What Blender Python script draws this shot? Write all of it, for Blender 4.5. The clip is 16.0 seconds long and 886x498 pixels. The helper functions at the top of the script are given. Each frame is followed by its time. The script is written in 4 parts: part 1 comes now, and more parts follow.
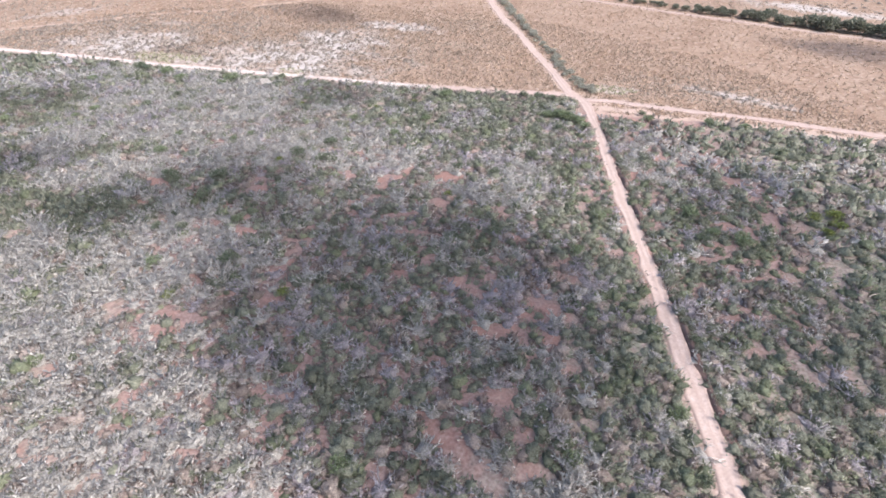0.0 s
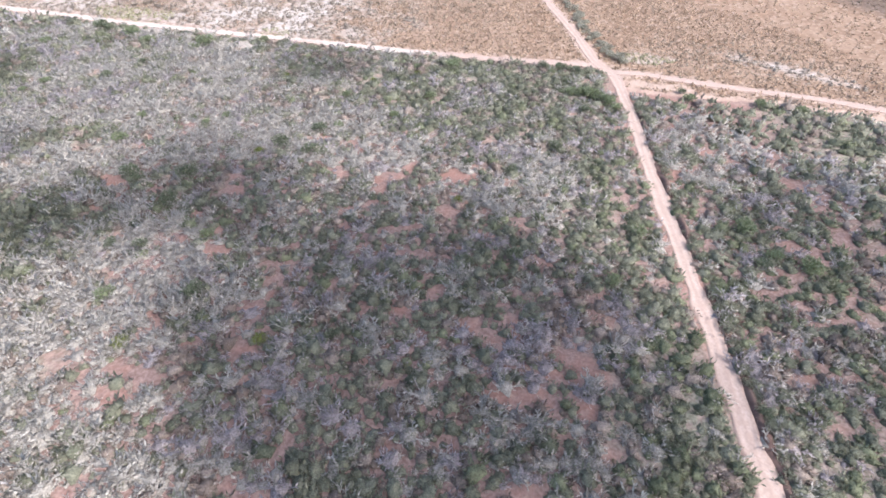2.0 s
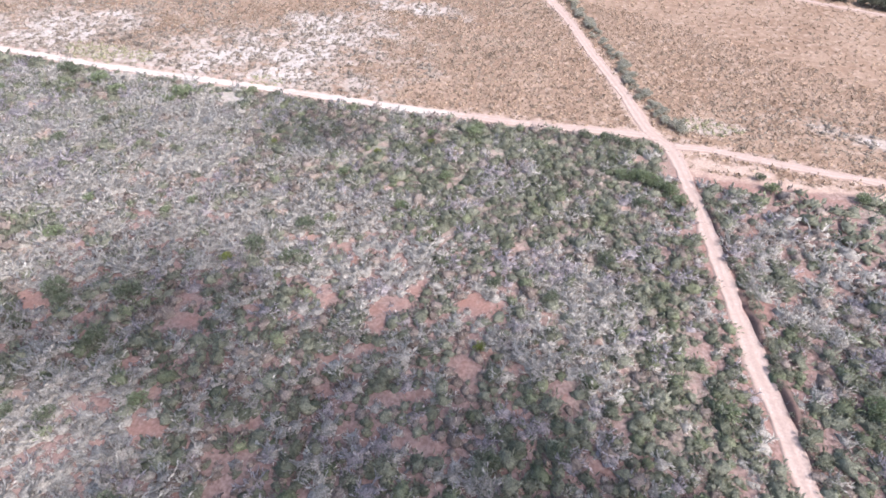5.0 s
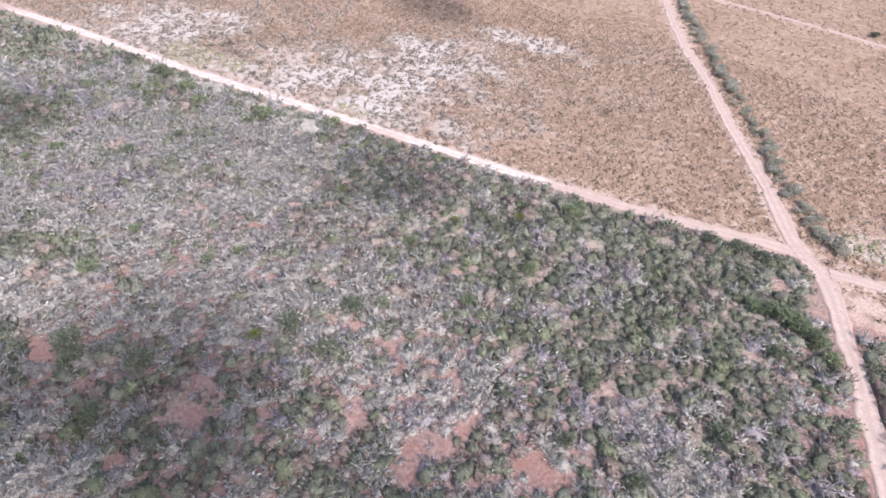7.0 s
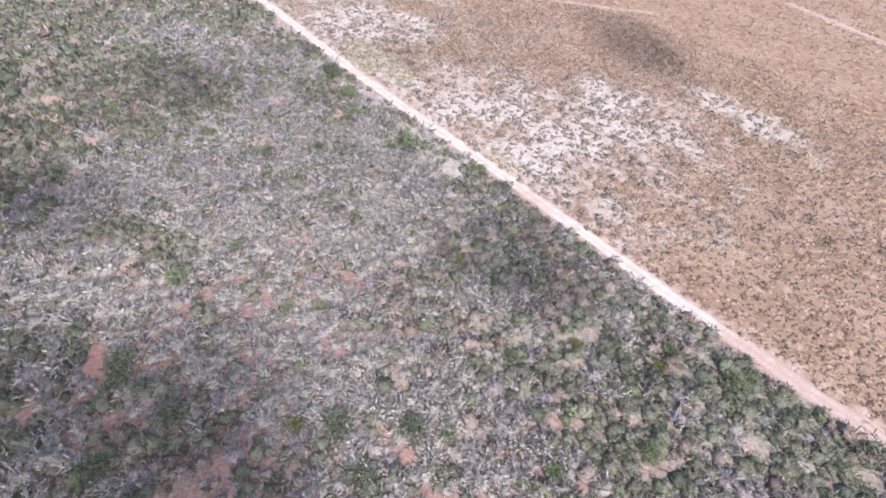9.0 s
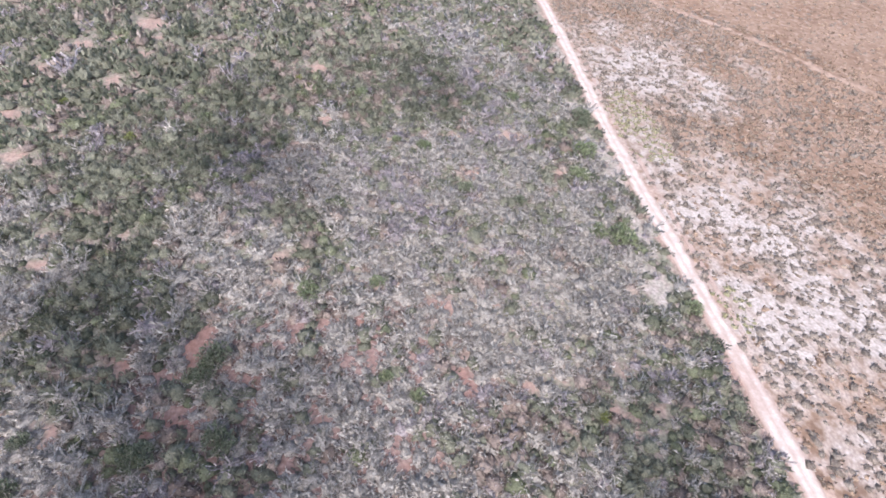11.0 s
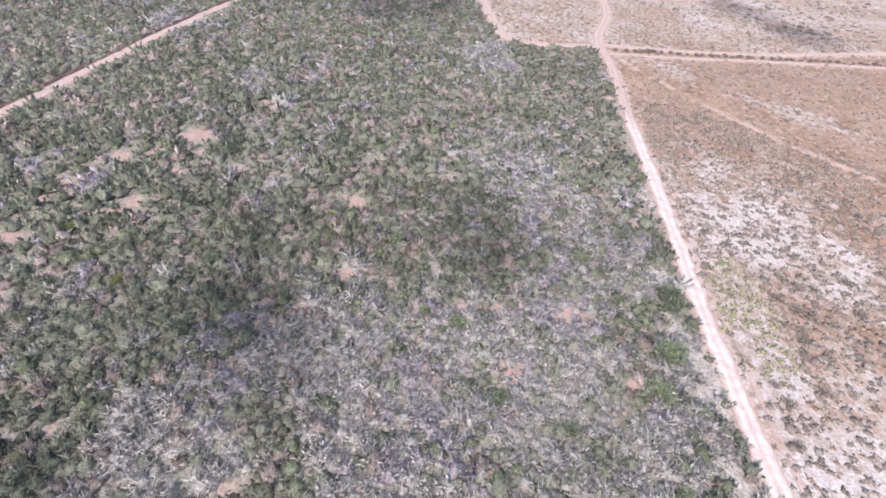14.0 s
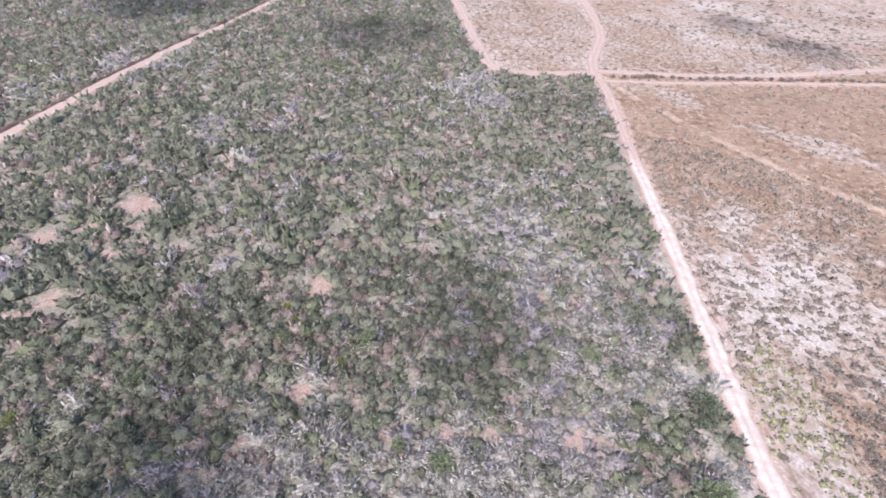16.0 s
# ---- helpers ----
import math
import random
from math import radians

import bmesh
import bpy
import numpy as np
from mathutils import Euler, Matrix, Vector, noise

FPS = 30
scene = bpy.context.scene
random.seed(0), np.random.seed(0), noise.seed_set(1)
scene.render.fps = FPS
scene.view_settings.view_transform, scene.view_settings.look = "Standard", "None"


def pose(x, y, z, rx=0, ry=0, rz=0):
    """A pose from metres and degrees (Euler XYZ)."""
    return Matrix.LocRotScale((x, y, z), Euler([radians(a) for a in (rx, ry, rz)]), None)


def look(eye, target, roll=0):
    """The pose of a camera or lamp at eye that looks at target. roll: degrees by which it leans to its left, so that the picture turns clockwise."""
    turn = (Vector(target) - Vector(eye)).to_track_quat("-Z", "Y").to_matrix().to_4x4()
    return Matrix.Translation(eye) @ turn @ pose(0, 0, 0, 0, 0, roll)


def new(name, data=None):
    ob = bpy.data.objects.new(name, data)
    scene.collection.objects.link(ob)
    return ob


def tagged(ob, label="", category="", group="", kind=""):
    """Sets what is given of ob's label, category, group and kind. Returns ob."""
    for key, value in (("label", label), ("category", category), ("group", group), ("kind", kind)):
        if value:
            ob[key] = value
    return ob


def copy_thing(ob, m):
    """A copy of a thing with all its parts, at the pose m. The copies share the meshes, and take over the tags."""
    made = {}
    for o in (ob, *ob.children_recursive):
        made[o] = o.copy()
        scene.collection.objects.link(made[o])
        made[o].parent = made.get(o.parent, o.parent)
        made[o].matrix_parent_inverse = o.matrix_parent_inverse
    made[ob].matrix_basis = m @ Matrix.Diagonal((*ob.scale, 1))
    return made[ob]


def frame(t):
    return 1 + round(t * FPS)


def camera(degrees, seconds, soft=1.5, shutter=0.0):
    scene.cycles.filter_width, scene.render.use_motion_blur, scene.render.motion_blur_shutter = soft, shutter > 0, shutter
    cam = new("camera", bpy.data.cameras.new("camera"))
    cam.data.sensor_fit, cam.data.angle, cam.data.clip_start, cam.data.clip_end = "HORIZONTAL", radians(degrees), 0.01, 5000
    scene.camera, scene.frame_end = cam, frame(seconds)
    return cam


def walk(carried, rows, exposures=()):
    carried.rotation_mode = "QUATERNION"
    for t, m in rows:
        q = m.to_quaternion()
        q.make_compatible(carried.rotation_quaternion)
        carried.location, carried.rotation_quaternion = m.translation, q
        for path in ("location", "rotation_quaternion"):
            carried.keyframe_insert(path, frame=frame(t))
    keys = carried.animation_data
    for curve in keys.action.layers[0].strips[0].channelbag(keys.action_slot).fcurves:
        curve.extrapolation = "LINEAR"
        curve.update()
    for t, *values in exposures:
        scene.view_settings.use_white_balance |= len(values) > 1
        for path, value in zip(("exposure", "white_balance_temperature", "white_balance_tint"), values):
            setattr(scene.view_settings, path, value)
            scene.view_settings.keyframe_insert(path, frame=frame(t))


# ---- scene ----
# The camera: a drone about 46 m up that flies forward, then banks round to its left.
cam = camera(80.2, 16.0, soft=1.75)
PATH = [
    (0, (7.223, 8.542, 48.02), (7.08, 10.124, 46.805), -0.0),
    (0.5, (6.382, 12.514, 47.692), (6.243, 14.081, 46.458), 0.1),
    (1, (5.693, 17.07, 47.886), (5.562, 18.546, 46.542), 0.2),
    (1.5, (5.14, 21.302, 47.897), (5.006, 22.777, 46.552), 0.2),
    (2, (4.352, 25.56, 47.777), (4.223, 27.009, 46.405), 0.4),
    (2.5, (3.785, 29.846, 47.685), (3.655, 31.292, 46.311), 0.4),
    (3, (3.238, 34.174, 47.684), (3.107, 35.622, 46.311), 0.4),
    (3.5, (2.78, 38.557, 47.67), (2.648, 40.006, 46.298), 0.3),
    (4, (2.242, 42.873, 47.607), (2.111, 44.325, 46.237), 0.4),
    (4.2, (2.172, 44.61, 47.511), (2.037, 46.062, 46.143), 0.3),
    (6.3, (-0.976, 62.338, 46.838), (-1.316, 63.777, 45.492), 2.5),
    (6.5, (-1.112, 64.164, 46.943), (-1.49, 65.592, 45.595), 2.5),
    (7, (-1.996, 68.62, 47.002), (-2.457, 70.021, 45.65), 3.0),
    (7.5, (-3.228, 72.943, 47.035), (-3.786, 74.302, 45.678), 3.7),
    (8, (-4.507, 77.283, 46.98), (-5.181, 78.582, 45.617), 4.2),
    (8.5, (-6.092, 81.523, 47.093), (-6.881, 82.746, 45.721), 4.7),
    (9, (-7.936, 85.629, 47.188), (-8.849, 86.75, 45.805), 5.4),
    (9.5, (-10.0, 89.55, 47.127), (-11.044, 90.534, 45.733), 5.8),
    (10, (-12.396, 93.051, 46.996), (-13.559, 93.873, 45.592), 6.4),
    (10.2, (-13.389, 94.432, 47.062), (-14.598, 95.171, 45.65), 6.5),
    (12.3, (-26.408, 104.703, 46.179), (-27.827, 104.879, 44.78), 6.5),
    (12.5, (-27.86, 105.339, 46.185), (-29.299, 105.505, 44.807), 6.3),
    (13, (-31.687, 106.689, 46.383), (-33.171, 106.85, 45.051), 5.8),
    (13.5, (-35.543, 107.927, 46.437), (-37.072, 108.086, 45.157), 5.3),
    (14, (-39.455, 108.894, 46.435), (-41.005, 109.054, 45.182), 4.9),
    (14.5, (-43.506, 109.752, 46.382), (-45.063, 109.913, 45.138), 4.5),
    (15, (-47.571, 110.559, 46.337), (-49.135, 110.722, 45.101), 4.1),
    (15.5, (-51.655, 111.315, 46.344), (-53.225, 111.482, 45.116), 3.6),
    (16, (-55.753, 112.133, 46.353), (-57.329, 112.302, 45.133), 3.0),
]
# The camera meters itself: a little brighter over the dark scrub, a little darker over the pale west.
EXPOSURES = [(0, 1.56, 6480, 7), (2, 1.64, 6480, 7), (4.2, 1.66, 6480, 8), (6.3, 1.47, 6420, 11), (10.2, 1.4, 6400, 11), (12.3, 1.34, 6320, 11), (16, 1.35, 6320, 11)]
walk(cam, [(t, look(eye, target, roll)) for t, eye, target, roll in PATH], EXPOSURES)

# ---- light ----
SUN_AZIMUTH, SUN_HEIGHT = 118.0, 48.0     # degrees, clockwise from +y; above the horizon
world = bpy.data.worlds.new("sky")
scene.world = world
world.use_nodes = True
nodes, links = world.node_tree.nodes, world.node_tree.links
sky = nodes.new("ShaderNodeTexSky")
sky.sky_type, sky.sun_disc = "NISHITA", False
sky.sun_elevation, sky.sun_rotation = radians(SUN_HEIGHT), radians(SUN_AZIMUTH)
sky.air_density, sky.dust_density, sky.ozone_density = 1.0, 2.6, 0.8
links.new(sky.outputs[0], nodes["Background"].inputs[0])
nodes["Background"].inputs[1].default_value = 0.134
sun = new("sun", bpy.data.lights.new("sun", "SUN"))
sun.data.energy, sun.data.angle, sun.data.color = 2.5, radians(0.9), (1.0, 0.957, 0.95)
az, el = radians(SUN_AZIMUTH), radians(SUN_HEIGHT)
toward = Vector((math.sin(az) * math.cos(el), math.cos(az) * math.cos(el), math.sin(el)))
sun.matrix_world = look(toward * 100, (0, 0, 0))

# ---- plan of the place ----
MAIN_TRACK = [(32.3, -60), (32.2, 20), (32.1, 36), (31.8, 50), (31.6, 65), (31.2, 82), (30.7, 97), (30.6, 112), (30.3, 122), (29.6, 131),
              (26.8, 137.5), (22.9, 157), (19.0, 172), (15.2, 190.5), (10.5, 207), (4.8, 238), (-6, 300), (-30, 420)]
BOUNDARY_TRACK = [(28, 135.3), (22, 135.6), (8, 136), (-10, 137.9), (-30.5, 140.7), (-42, 142.3), (-56, 144), (-75, 146.3), (-87, 148.1),
                  (-107, 151.4), (-124, 154.3), (-143, 157.3), (-156, 159.6), (-176, 163), (-189, 164.3)]
SIDE_TRACK = [(x, y + 2.4) for x, y in BOUNDARY_TRACK[5:11]]
NORTH_WEST_TRACK = [(-189, 164), (-199, 166.3), (-210, 170.9), (-228, 177.8), (-253, 182.3), (-275, 185), (-340, 192), (-460, 205)]
WEST_TRACK = [(-190, 163.5), (-189.3, 150), (-191.6, 138.7), (-208, 136.2), (-237.6, 135.4), (-300, 134), (-460, 130)]
HEDGE_TRACK_NEAR = [(-184.6, 165.5), (-184.4, 184.7), (-185.3, 209), (-185.5, 243), (-186.5, 300), (-188, 400)]
HEDGE_TRACK_FAR = [(-192, 165), (-191.1, 175), (-190.2, 195), (-192, 220.7), (-198, 253.5), (-205, 300), (-217, 400)]
SOUTH_WEST_TRACK = [(31.5, -6), (-15, 5.8), (-60, 17), (-100, 27.2), (-123.4, 32.8), (-140, 36.8), (-152, 39), (-165, 42.3), (-182, 46.8), (-203, 52.5), (-228, 61), (-261.5, 70.3), (-330, 89), (-460, 124)]
EAST_TRACK = [(30.5, 132.6), (37, 132.2), (44.7, 130), (56.5, 127), (68, 124.5), (90, 117.3), (130, 105), (240, 70)]
EAST_SIDE_TRACK = [(32, 124.4), (40, 124), (50, 123.2), (60, 121.8), (72, 119.5), (92, 113.4), (130, 101.5)]
FAR_TRACK = [(-40, 272), (0, 257), (27, 243.5), (52, 231), (74, 218), (94, 207.5), (113, 198), (131, 190.5), (200, 160), (300, 120)]
FADED_TRACK = [(-184, 166), (-172, 169.5), (-158, 175.5), (-147, 180.5), (-133.5, 187), (-126, 192.5), (-116, 199), (-95, 208), (-60, 232)]
ROADS = [MAIN_TRACK, BOUNDARY_TRACK, NORTH_WEST_TRACK, WEST_TRACK, HEDGE_TRACK_NEAR, HEDGE_TRACK_FAR, SOUTH_WEST_TRACK, EAST_TRACK, FAR_TRACK, EAST_SIDE_TRACK]
WIDTHS = [2.6, 2.7, 3.4, 3.4, 1.8, 3.0, 2.8, 2.2, 1.8, 1.3]

# Bare red earth among the shrubs: x, y, half length, half width, turn in degrees.
BARE = [(-30.1, 72.6, 3.4, 1.8, 5), (-51, 85.6, 2.5, 1.8, 5), (-32.5, 61.4, 1.1, 2.2, 5), (1.8, 92.4, 2.4, 1.7, 5), (-5.3, 91.1, 1.9, 1.5, 5), (-16.9, 45.8, 1.4, 1.1, 5), (-30.6, 50.8, 2.8, 1.2, 5), (-8.4, 47.4, 1.1, 0.8, 5), (7, 55.1, 2, 1.6, 5), (5.4, 39.4, 2.2, 1.6, 5),
        (13, 36.7, 2.3, 1.7, 5), (-29.8, 41.1, 0.9, 1.2, 5), (-23.8, 37.1, 1.7, 0.8, 5), (-41.1, 43.6, 1.4, 2, 5), (16.4, 54.1, 2, 1.6, 5), (3.4, 48.5, 1.2, 1, 5), (-15.3, 52.2, 1.2, 0.8, 5), (-48.5, 84.6, 1.1, 1.2, 6), (-0.2, 93.1, 2.6, 2.2, 6)]
BARE += [(-11.4, 90.2, 1.7, 1.7, 6), (-23.7, 101.6, 2.8, 1.2, 6), (-35.4, 79.5, 1.2, 1.2, 6), (-32.9, 70.7, 1.3, 1.4, 6), (-31.9, 59.5, 1.5, 0.7, 6), (-26.1, 63.7, 1.3, 1.2, 6), (-5.2, 79.2, 1.3, 1, 6), (8.7, 92.2, 1.8, 1.5, 6), (-44, 74.5, 1.6, 1, 6), (-37.4, 73.2, 1.2, 0.9, 6),
        (4.2, 63.3, 1.5, 1.2, 6), (9, 62.1, 1.3, 1.1, 6), (-4, 60.2, 1.5, 0.9, 6), (23.6, 80.3, 1.3, 0.6, 6), (5.5, 78.9, 1.3, 1.1, 6), (-52.4, 86.6, 1.7, 1.7, 22), (-42, 101.8, 1, 1.1, 22), (-35.8, 107, 1.1, 1.2, 23), (-14.5, 114, 1, 1.5, 22)]
BARE += [(-7.2, 109.2, 1, 1, 22), (-15.7, 98.2, 1.2, 1, 22), (-52, 102.6, 1.5, 0.9, 23), (-43.2, 82.3, 1.1, 0.8, 22), (-17.3, 89.4, 1, 0.8, 21), (-25.4, 81.1, 0.8, 0.8, 21), (10.4, 102.8, 1, 0.8, 22), (-19.3, 85.9, 0.9, 0.7, 21), (20.4, 114.6, 1.9, 1.4, 22), (-35.4, 104.7, 1.1, 0.9, 53),
        (-38.6, 99.8, 0.7, 1.3, 53), (-25.4, 101.4, 1.5, 0.9, 52), (-28.3, 106.5, 0.8, 1.4, 53), (-26.3, 109.5, 0.9, 1, 53), (-85.1, 96.7, 0.7, 1.4, 57), (-83.1, 93.1, 1, 0.7, 56), (-33.9, 126.4, 1.2, 0.7, 54), (-36.4, 126, 1.6, 0.8, 55), (-33.1, 100.1, 0.7, 0.8, 53)]
BARE += [(-39.5, 85, 0.9, 0.6, 53), (-45.9, 78.7, 0.8, 0.7, 53), (-41, 117.2, 1, 1.2, 54), (-91.1, 100.5, 2.2, 1.1, 57), (-51.8, 93.9, 0.6, 0.6, 54), (-53.8, 86.9, 1.4, 1.2, 90), (-60.3, 97.1, 0.9, 1.3, 91), (-75.3, 121.8, 1.3, 1.7, 92), (-84.2, 130.1, 2.4, 1.5, 93), (-86.4, 60.7, 1.5, 1.1, 94),
        (-75.3, 60.3, 0.8, 1.2, 93), (-98, 49.1, 2.5, 1.6, 95), (-97.2, 57, 1.7, 1.3, 95), (-103.7, 68.5, 1.1, 1, 96), (-111.2, 57.9, 1.8, 1.7, 97), (-128.2, 71.6, 2.8, 2.5, 98), (-119.7, 62.3, 1.3, 1.7, 97), (-73.5, 134.7, 1.3, 1.4, 92), (-51.9, 117.3, 0.9, 0.7, 90)]
BARE += [(-84.6, 121.3, 0.9, 1.2, 93), (-106.8, 69.3, 1, 1.5, 96), (-68.6, 62.9, 0.8, 0.9, 92), (-65.2, 68.9, 1.1, 0.8, 92), (-65, 75.2, 0.8, 0.5, 92), (-104.9, 130.4, 1.5, 0.8, 95), (-84.9, 116.5, 1.4, 0.8, 93), (-115.3, 72.5, 1, 0.9, 89), (-103.4, 66.9, 1.8, 1.2, 88), (-103, 78.2, 0.9, 0.8, 88),
        (-114.7, 114.5, 2.4, 1.1, 89), (-107.6, 102.2, 1.7, 2, 88), (-91.4, 102.1, 1.6, 0.8, 88), (-89.8, 106.7, 0.9, 0.8, 87), (-85.3, 118, 1.4, 0.8, 87), (-89, 123.8, 1.1, 0.7, 87), (-92.9, 123.8, 0.8, 0.9, 88), (-103.4, 134.5, 1, 1.2, 88), (-85.5, 110.5, 0.7, 0.7, 87)]
BARE += [(-109.2, 82, 0.9, 1, 88), (-99.8, 72.8, 0.7, 0.6, 88), (-80.5, 132.8, 1.2, 0.7, 87), (-116.4, 81.9, 1, 0.9, 89), (-121.4, 67, 1.5, 0.6, 89), (-121.3, 74, 1.2, 0.5, 89), (-20.5, 103.5, 1.8, 0.8, 20), (-47.2, 69.7, 1.1, 1.5, 30), (-106.6, 55.8, 1, 2.1, 0), (-25.7, 116.2, 0.8, 1.2, 0),
        (-19.7, 66, 0.9, 1.1, 0), (-24.1, 67.2, 0.8, 1, 0), (-15.6, 59.2, 1, 1.1, 0), (-18.9, 75, 1.8, 0.6, 25), (-40.5, 62.3, 2.3, 0.5, -30), (1.7, 42.4, 1.2, 0.8, 0), (16.3, 64.2, 1.3, 0.9, 0), (38.8, 126.9, 7.7, 1.3, -12), (24, 127.2, 1.4, 1.5, 0)]
BARE += [(-24.7, 71.6, 1.3, 0.9, 20), (-13.7, 78.8, 1.5, 0.9, 30), (-4.6, 65, 1.3, 1, 0), (-8.6, 65.4, 1, 0.8, 40), (-13, 62.6, 1.2, 0.9, 0), (-0.5, 62.4, 1, 1.2, 0), (14.3, 60.4, 1.2, 0.8, 0), (-6.9, 57.6, 1, 0.9, 0), (-32.4, 85, 1.5, 0.9, 0), (-30.8, 76.6, 1.4, 0.9, 0),
        (40, 85, 0.6, 1.6, 10), (43, 75.6, 0.6, 1.4, 20), (45.8, 70, 0.6, 1.2, 0), (41.5, 65, 0.8, 1.2, 0), (-43, 86.1, 1.3, 0.8, 0), (37, 122.4, 5.5, 1.4, -8), (47.5, 121, 6, 1.1, -12), (55, 122.6, 5, 0.8, -14), (33, 127.5, 1.6, 2.2, 0)]
BARE = [(x, y, a * 0.72, b * 0.72, turn) if x > -60 and y < 118 else (x, y, a, b, turn) for x, y, a, b, turn in BARE]
# Pale sand in the dry grass field: x, y, half length, half width, turn.
SAND = [(-64, 151, 22, 7, -8), (-44, 148.5, 16, 5, -8), (-60, 157, 20, 11, 0), (-45.9, 157.9, 22, 11, -8), (-42, 176, 14, 9, 0), (-20, 192, 13, 4.5, -14), (-108.5, 167, 19, 16, 10), (-70.4, 152, 12, 4, -5),
        (-104.7, 153.4, 14, 3.5, -8), (66, 138.5, 14, 2.5, -32), (130, 226, 30, 5, -28), (-260, 240, 30, 14, 10), (-40, 170, 16, 7, -10), (-226.1, 210.6, 16, 9, 10)]
# Taller, darker green scrub; the spot at (-62, 70) imitates cloud shade with darker plants.
DENSE = [(-122, 62, 42, 28, 0), (-62, 70, 16, 12, 0), (-105, 95, 22, 14, 0)]
# Greener scrub round the junction.
LUSH = [(-88, 139, 14, 5, -8), (8, 113, 24, 19, 0), (27, 85, 5, 30, 0), (50, 85, 14, 30, 0)]
# Where the bare soil is red, and darkened for cloud shade; elsewhere it is a paler brown.
RED_SHADED_SOIL = [(-10, 64, 34, 50, 0), (40, 95, 20, 45, 0), (-45, 95, 12, 20, 0)]
# Sandy soil under the scrub along the boundary track.
SANDY = [(-73.5, 143.2, 8, 1.6, -9), (-60, 141, 6, 1.4, -8), (-51.5, 138.3, 4, 1.8, -8), (-110.5, 149.2, 4, 1.2, -8), (-92.3, 144.5, 2, 1.3, 0), (-83, 143, 3, 1.0, -8)]
# Thin pale sand that shows between the grass.
THIN_SAND = [(-147, 199, 15, 5, 42), (-176, 178, 10, 5, 30)]
# Paler silvery scrub, and stretches of grey twigs: x, y, half length, half width, turn.
# The spots at (-34, 34) and (-60, 62) imitate brighter sunlight with paler plants.
PALE = [(-34, 34, 15, 9, 0), (-60, 62, 14, 9, 0), (-58, 90, 14, 7, 10), (-46, 102, 18, 8, 0), (9, 93, 9, 8, 0), (-80, 128, 14, 6, -8), (-62.2, 110.5, 21, 11, 10), (-52.1, 121.6, 18, 8, 0), (-75.3, 112.6, 13, 12, 0), (-46, 105.4, 8, 6, 0), (-58.2, 133.7, 15, 4.5, -8), (-73.3, 140.8, 8, 4, -8), (-26.1, 105.4, 15, 7, 0), (-14.9, 98.5, 10, 5, 0)]
PALE += [(-40, 67, 13, 9, 0), (-190, 50, 12, 8, 0), (-47, 53, 15, 11, 0), (-152.4, 77, 13, 5, 30), (-122.6, 94.7, 7, 4, 0), (-120.7, 128.7, 15, 8, 0), (-177.6, 131.8, 16, 7, 0), (-95.6, 136.8, 13, 6, -8), (-80.4, 101.6, 11, 7, 0), (42, 104, 9, 9, 0), (52, 100, 8, 6, 0)]
GREY = [(-94, 130, 10, 4, 0), (-53, 120, 8, 4, 0), (40, 105.5, 7, 7, 0), (37, 110, 4, 5, 0), (44, 102, 6, 5, 0), (23.4, 67.2, 3, 4, 0), (-68.2, 110.6, 10, 4, 0), (-12.6, 95.2, 4, 3, 0), (6.1, 100.5, 6, 3, 0), (17.5, 101.2, 4, 3, 0), (1.8, 123.3, 4, 3, 0),
        (-75.3, 91, 8, 6, 0), (-87.4, 68.6, 6, 3, 0), (-151.4, 76, 9, 4, 0), (12.4, 58.1, 7, 6, 0), (50.2, 95.3, 8, 4, 0), (38.6, 60.2, 5, 5, 0)]
# Greener grass in the field.
OLIVE = [(-86, 154, 9, 4.5, -10), (-80, 152.5, 5, 4, 0), (-47, 146, 4, 2.5, 0), (38, 140, 5, 3, 0)]
# Heathy stretches of the field, thick with small grey shrubs.
HEATHY = [(58, 142, 20, 9, -20), (-40, 172, 45, 22, -10), (-105, 168, 32, 18, 5), (-154, 203, 24, 10, 40), (-215, 165, 30, 20, 10), (-230, 225, 40, 30, 0), (0, 196, 20, 10, 0), (105, 236, 50, 16, -35), (-136, 178, 28, 11, 30), (-178, 205, 26, 14, 30)]

rng = np.random.default_rng(7)


def lattice(ix, iy, seed):
    """A fixed random number from 0 to 1 at every corner of a lattice."""
    h = (ix.astype(np.int64) * 374761393 + iy.astype(np.int64) * 668265263 + seed * 982451653) & 0xFFFFFFFF
    h = ((h ^ (h >> 13)) * 1274126177) & 0xFFFFFFFF
    return ((h ^ (h >> 16)) & 0xFFFF) / 65535.0


def value_noise(x, y, size, seed):
    """Smooth noise from 0 to 1 with bumps of about that size in metres."""
    x, y = np.asarray(x, float) / size, np.asarray(y, float) / size
    ix, iy = np.floor(x), np.floor(y)
    fx, fy = x - ix, y - iy
    fx, fy = fx * fx * (3 - 2 * fx), fy * fy * (3 - 2 * fy)
    a, b = lattice(ix, iy, seed), lattice(ix + 1, iy, seed)
    c, d = lattice(ix, iy + 1, seed), lattice(ix + 1, iy + 1, seed)
    return (a * (1 - fx) + b * fx) * (1 - fy) + (c * (1 - fx) + d * fx) * fy


def fractal(x, y, size, seed):
    return (value_noise(x, y, size, seed) * 0.55 + value_noise(x, y, size / 2.1, seed + 11) * 0.3 + value_noise(x, y, size / 4.3, seed + 23) * 0.15)


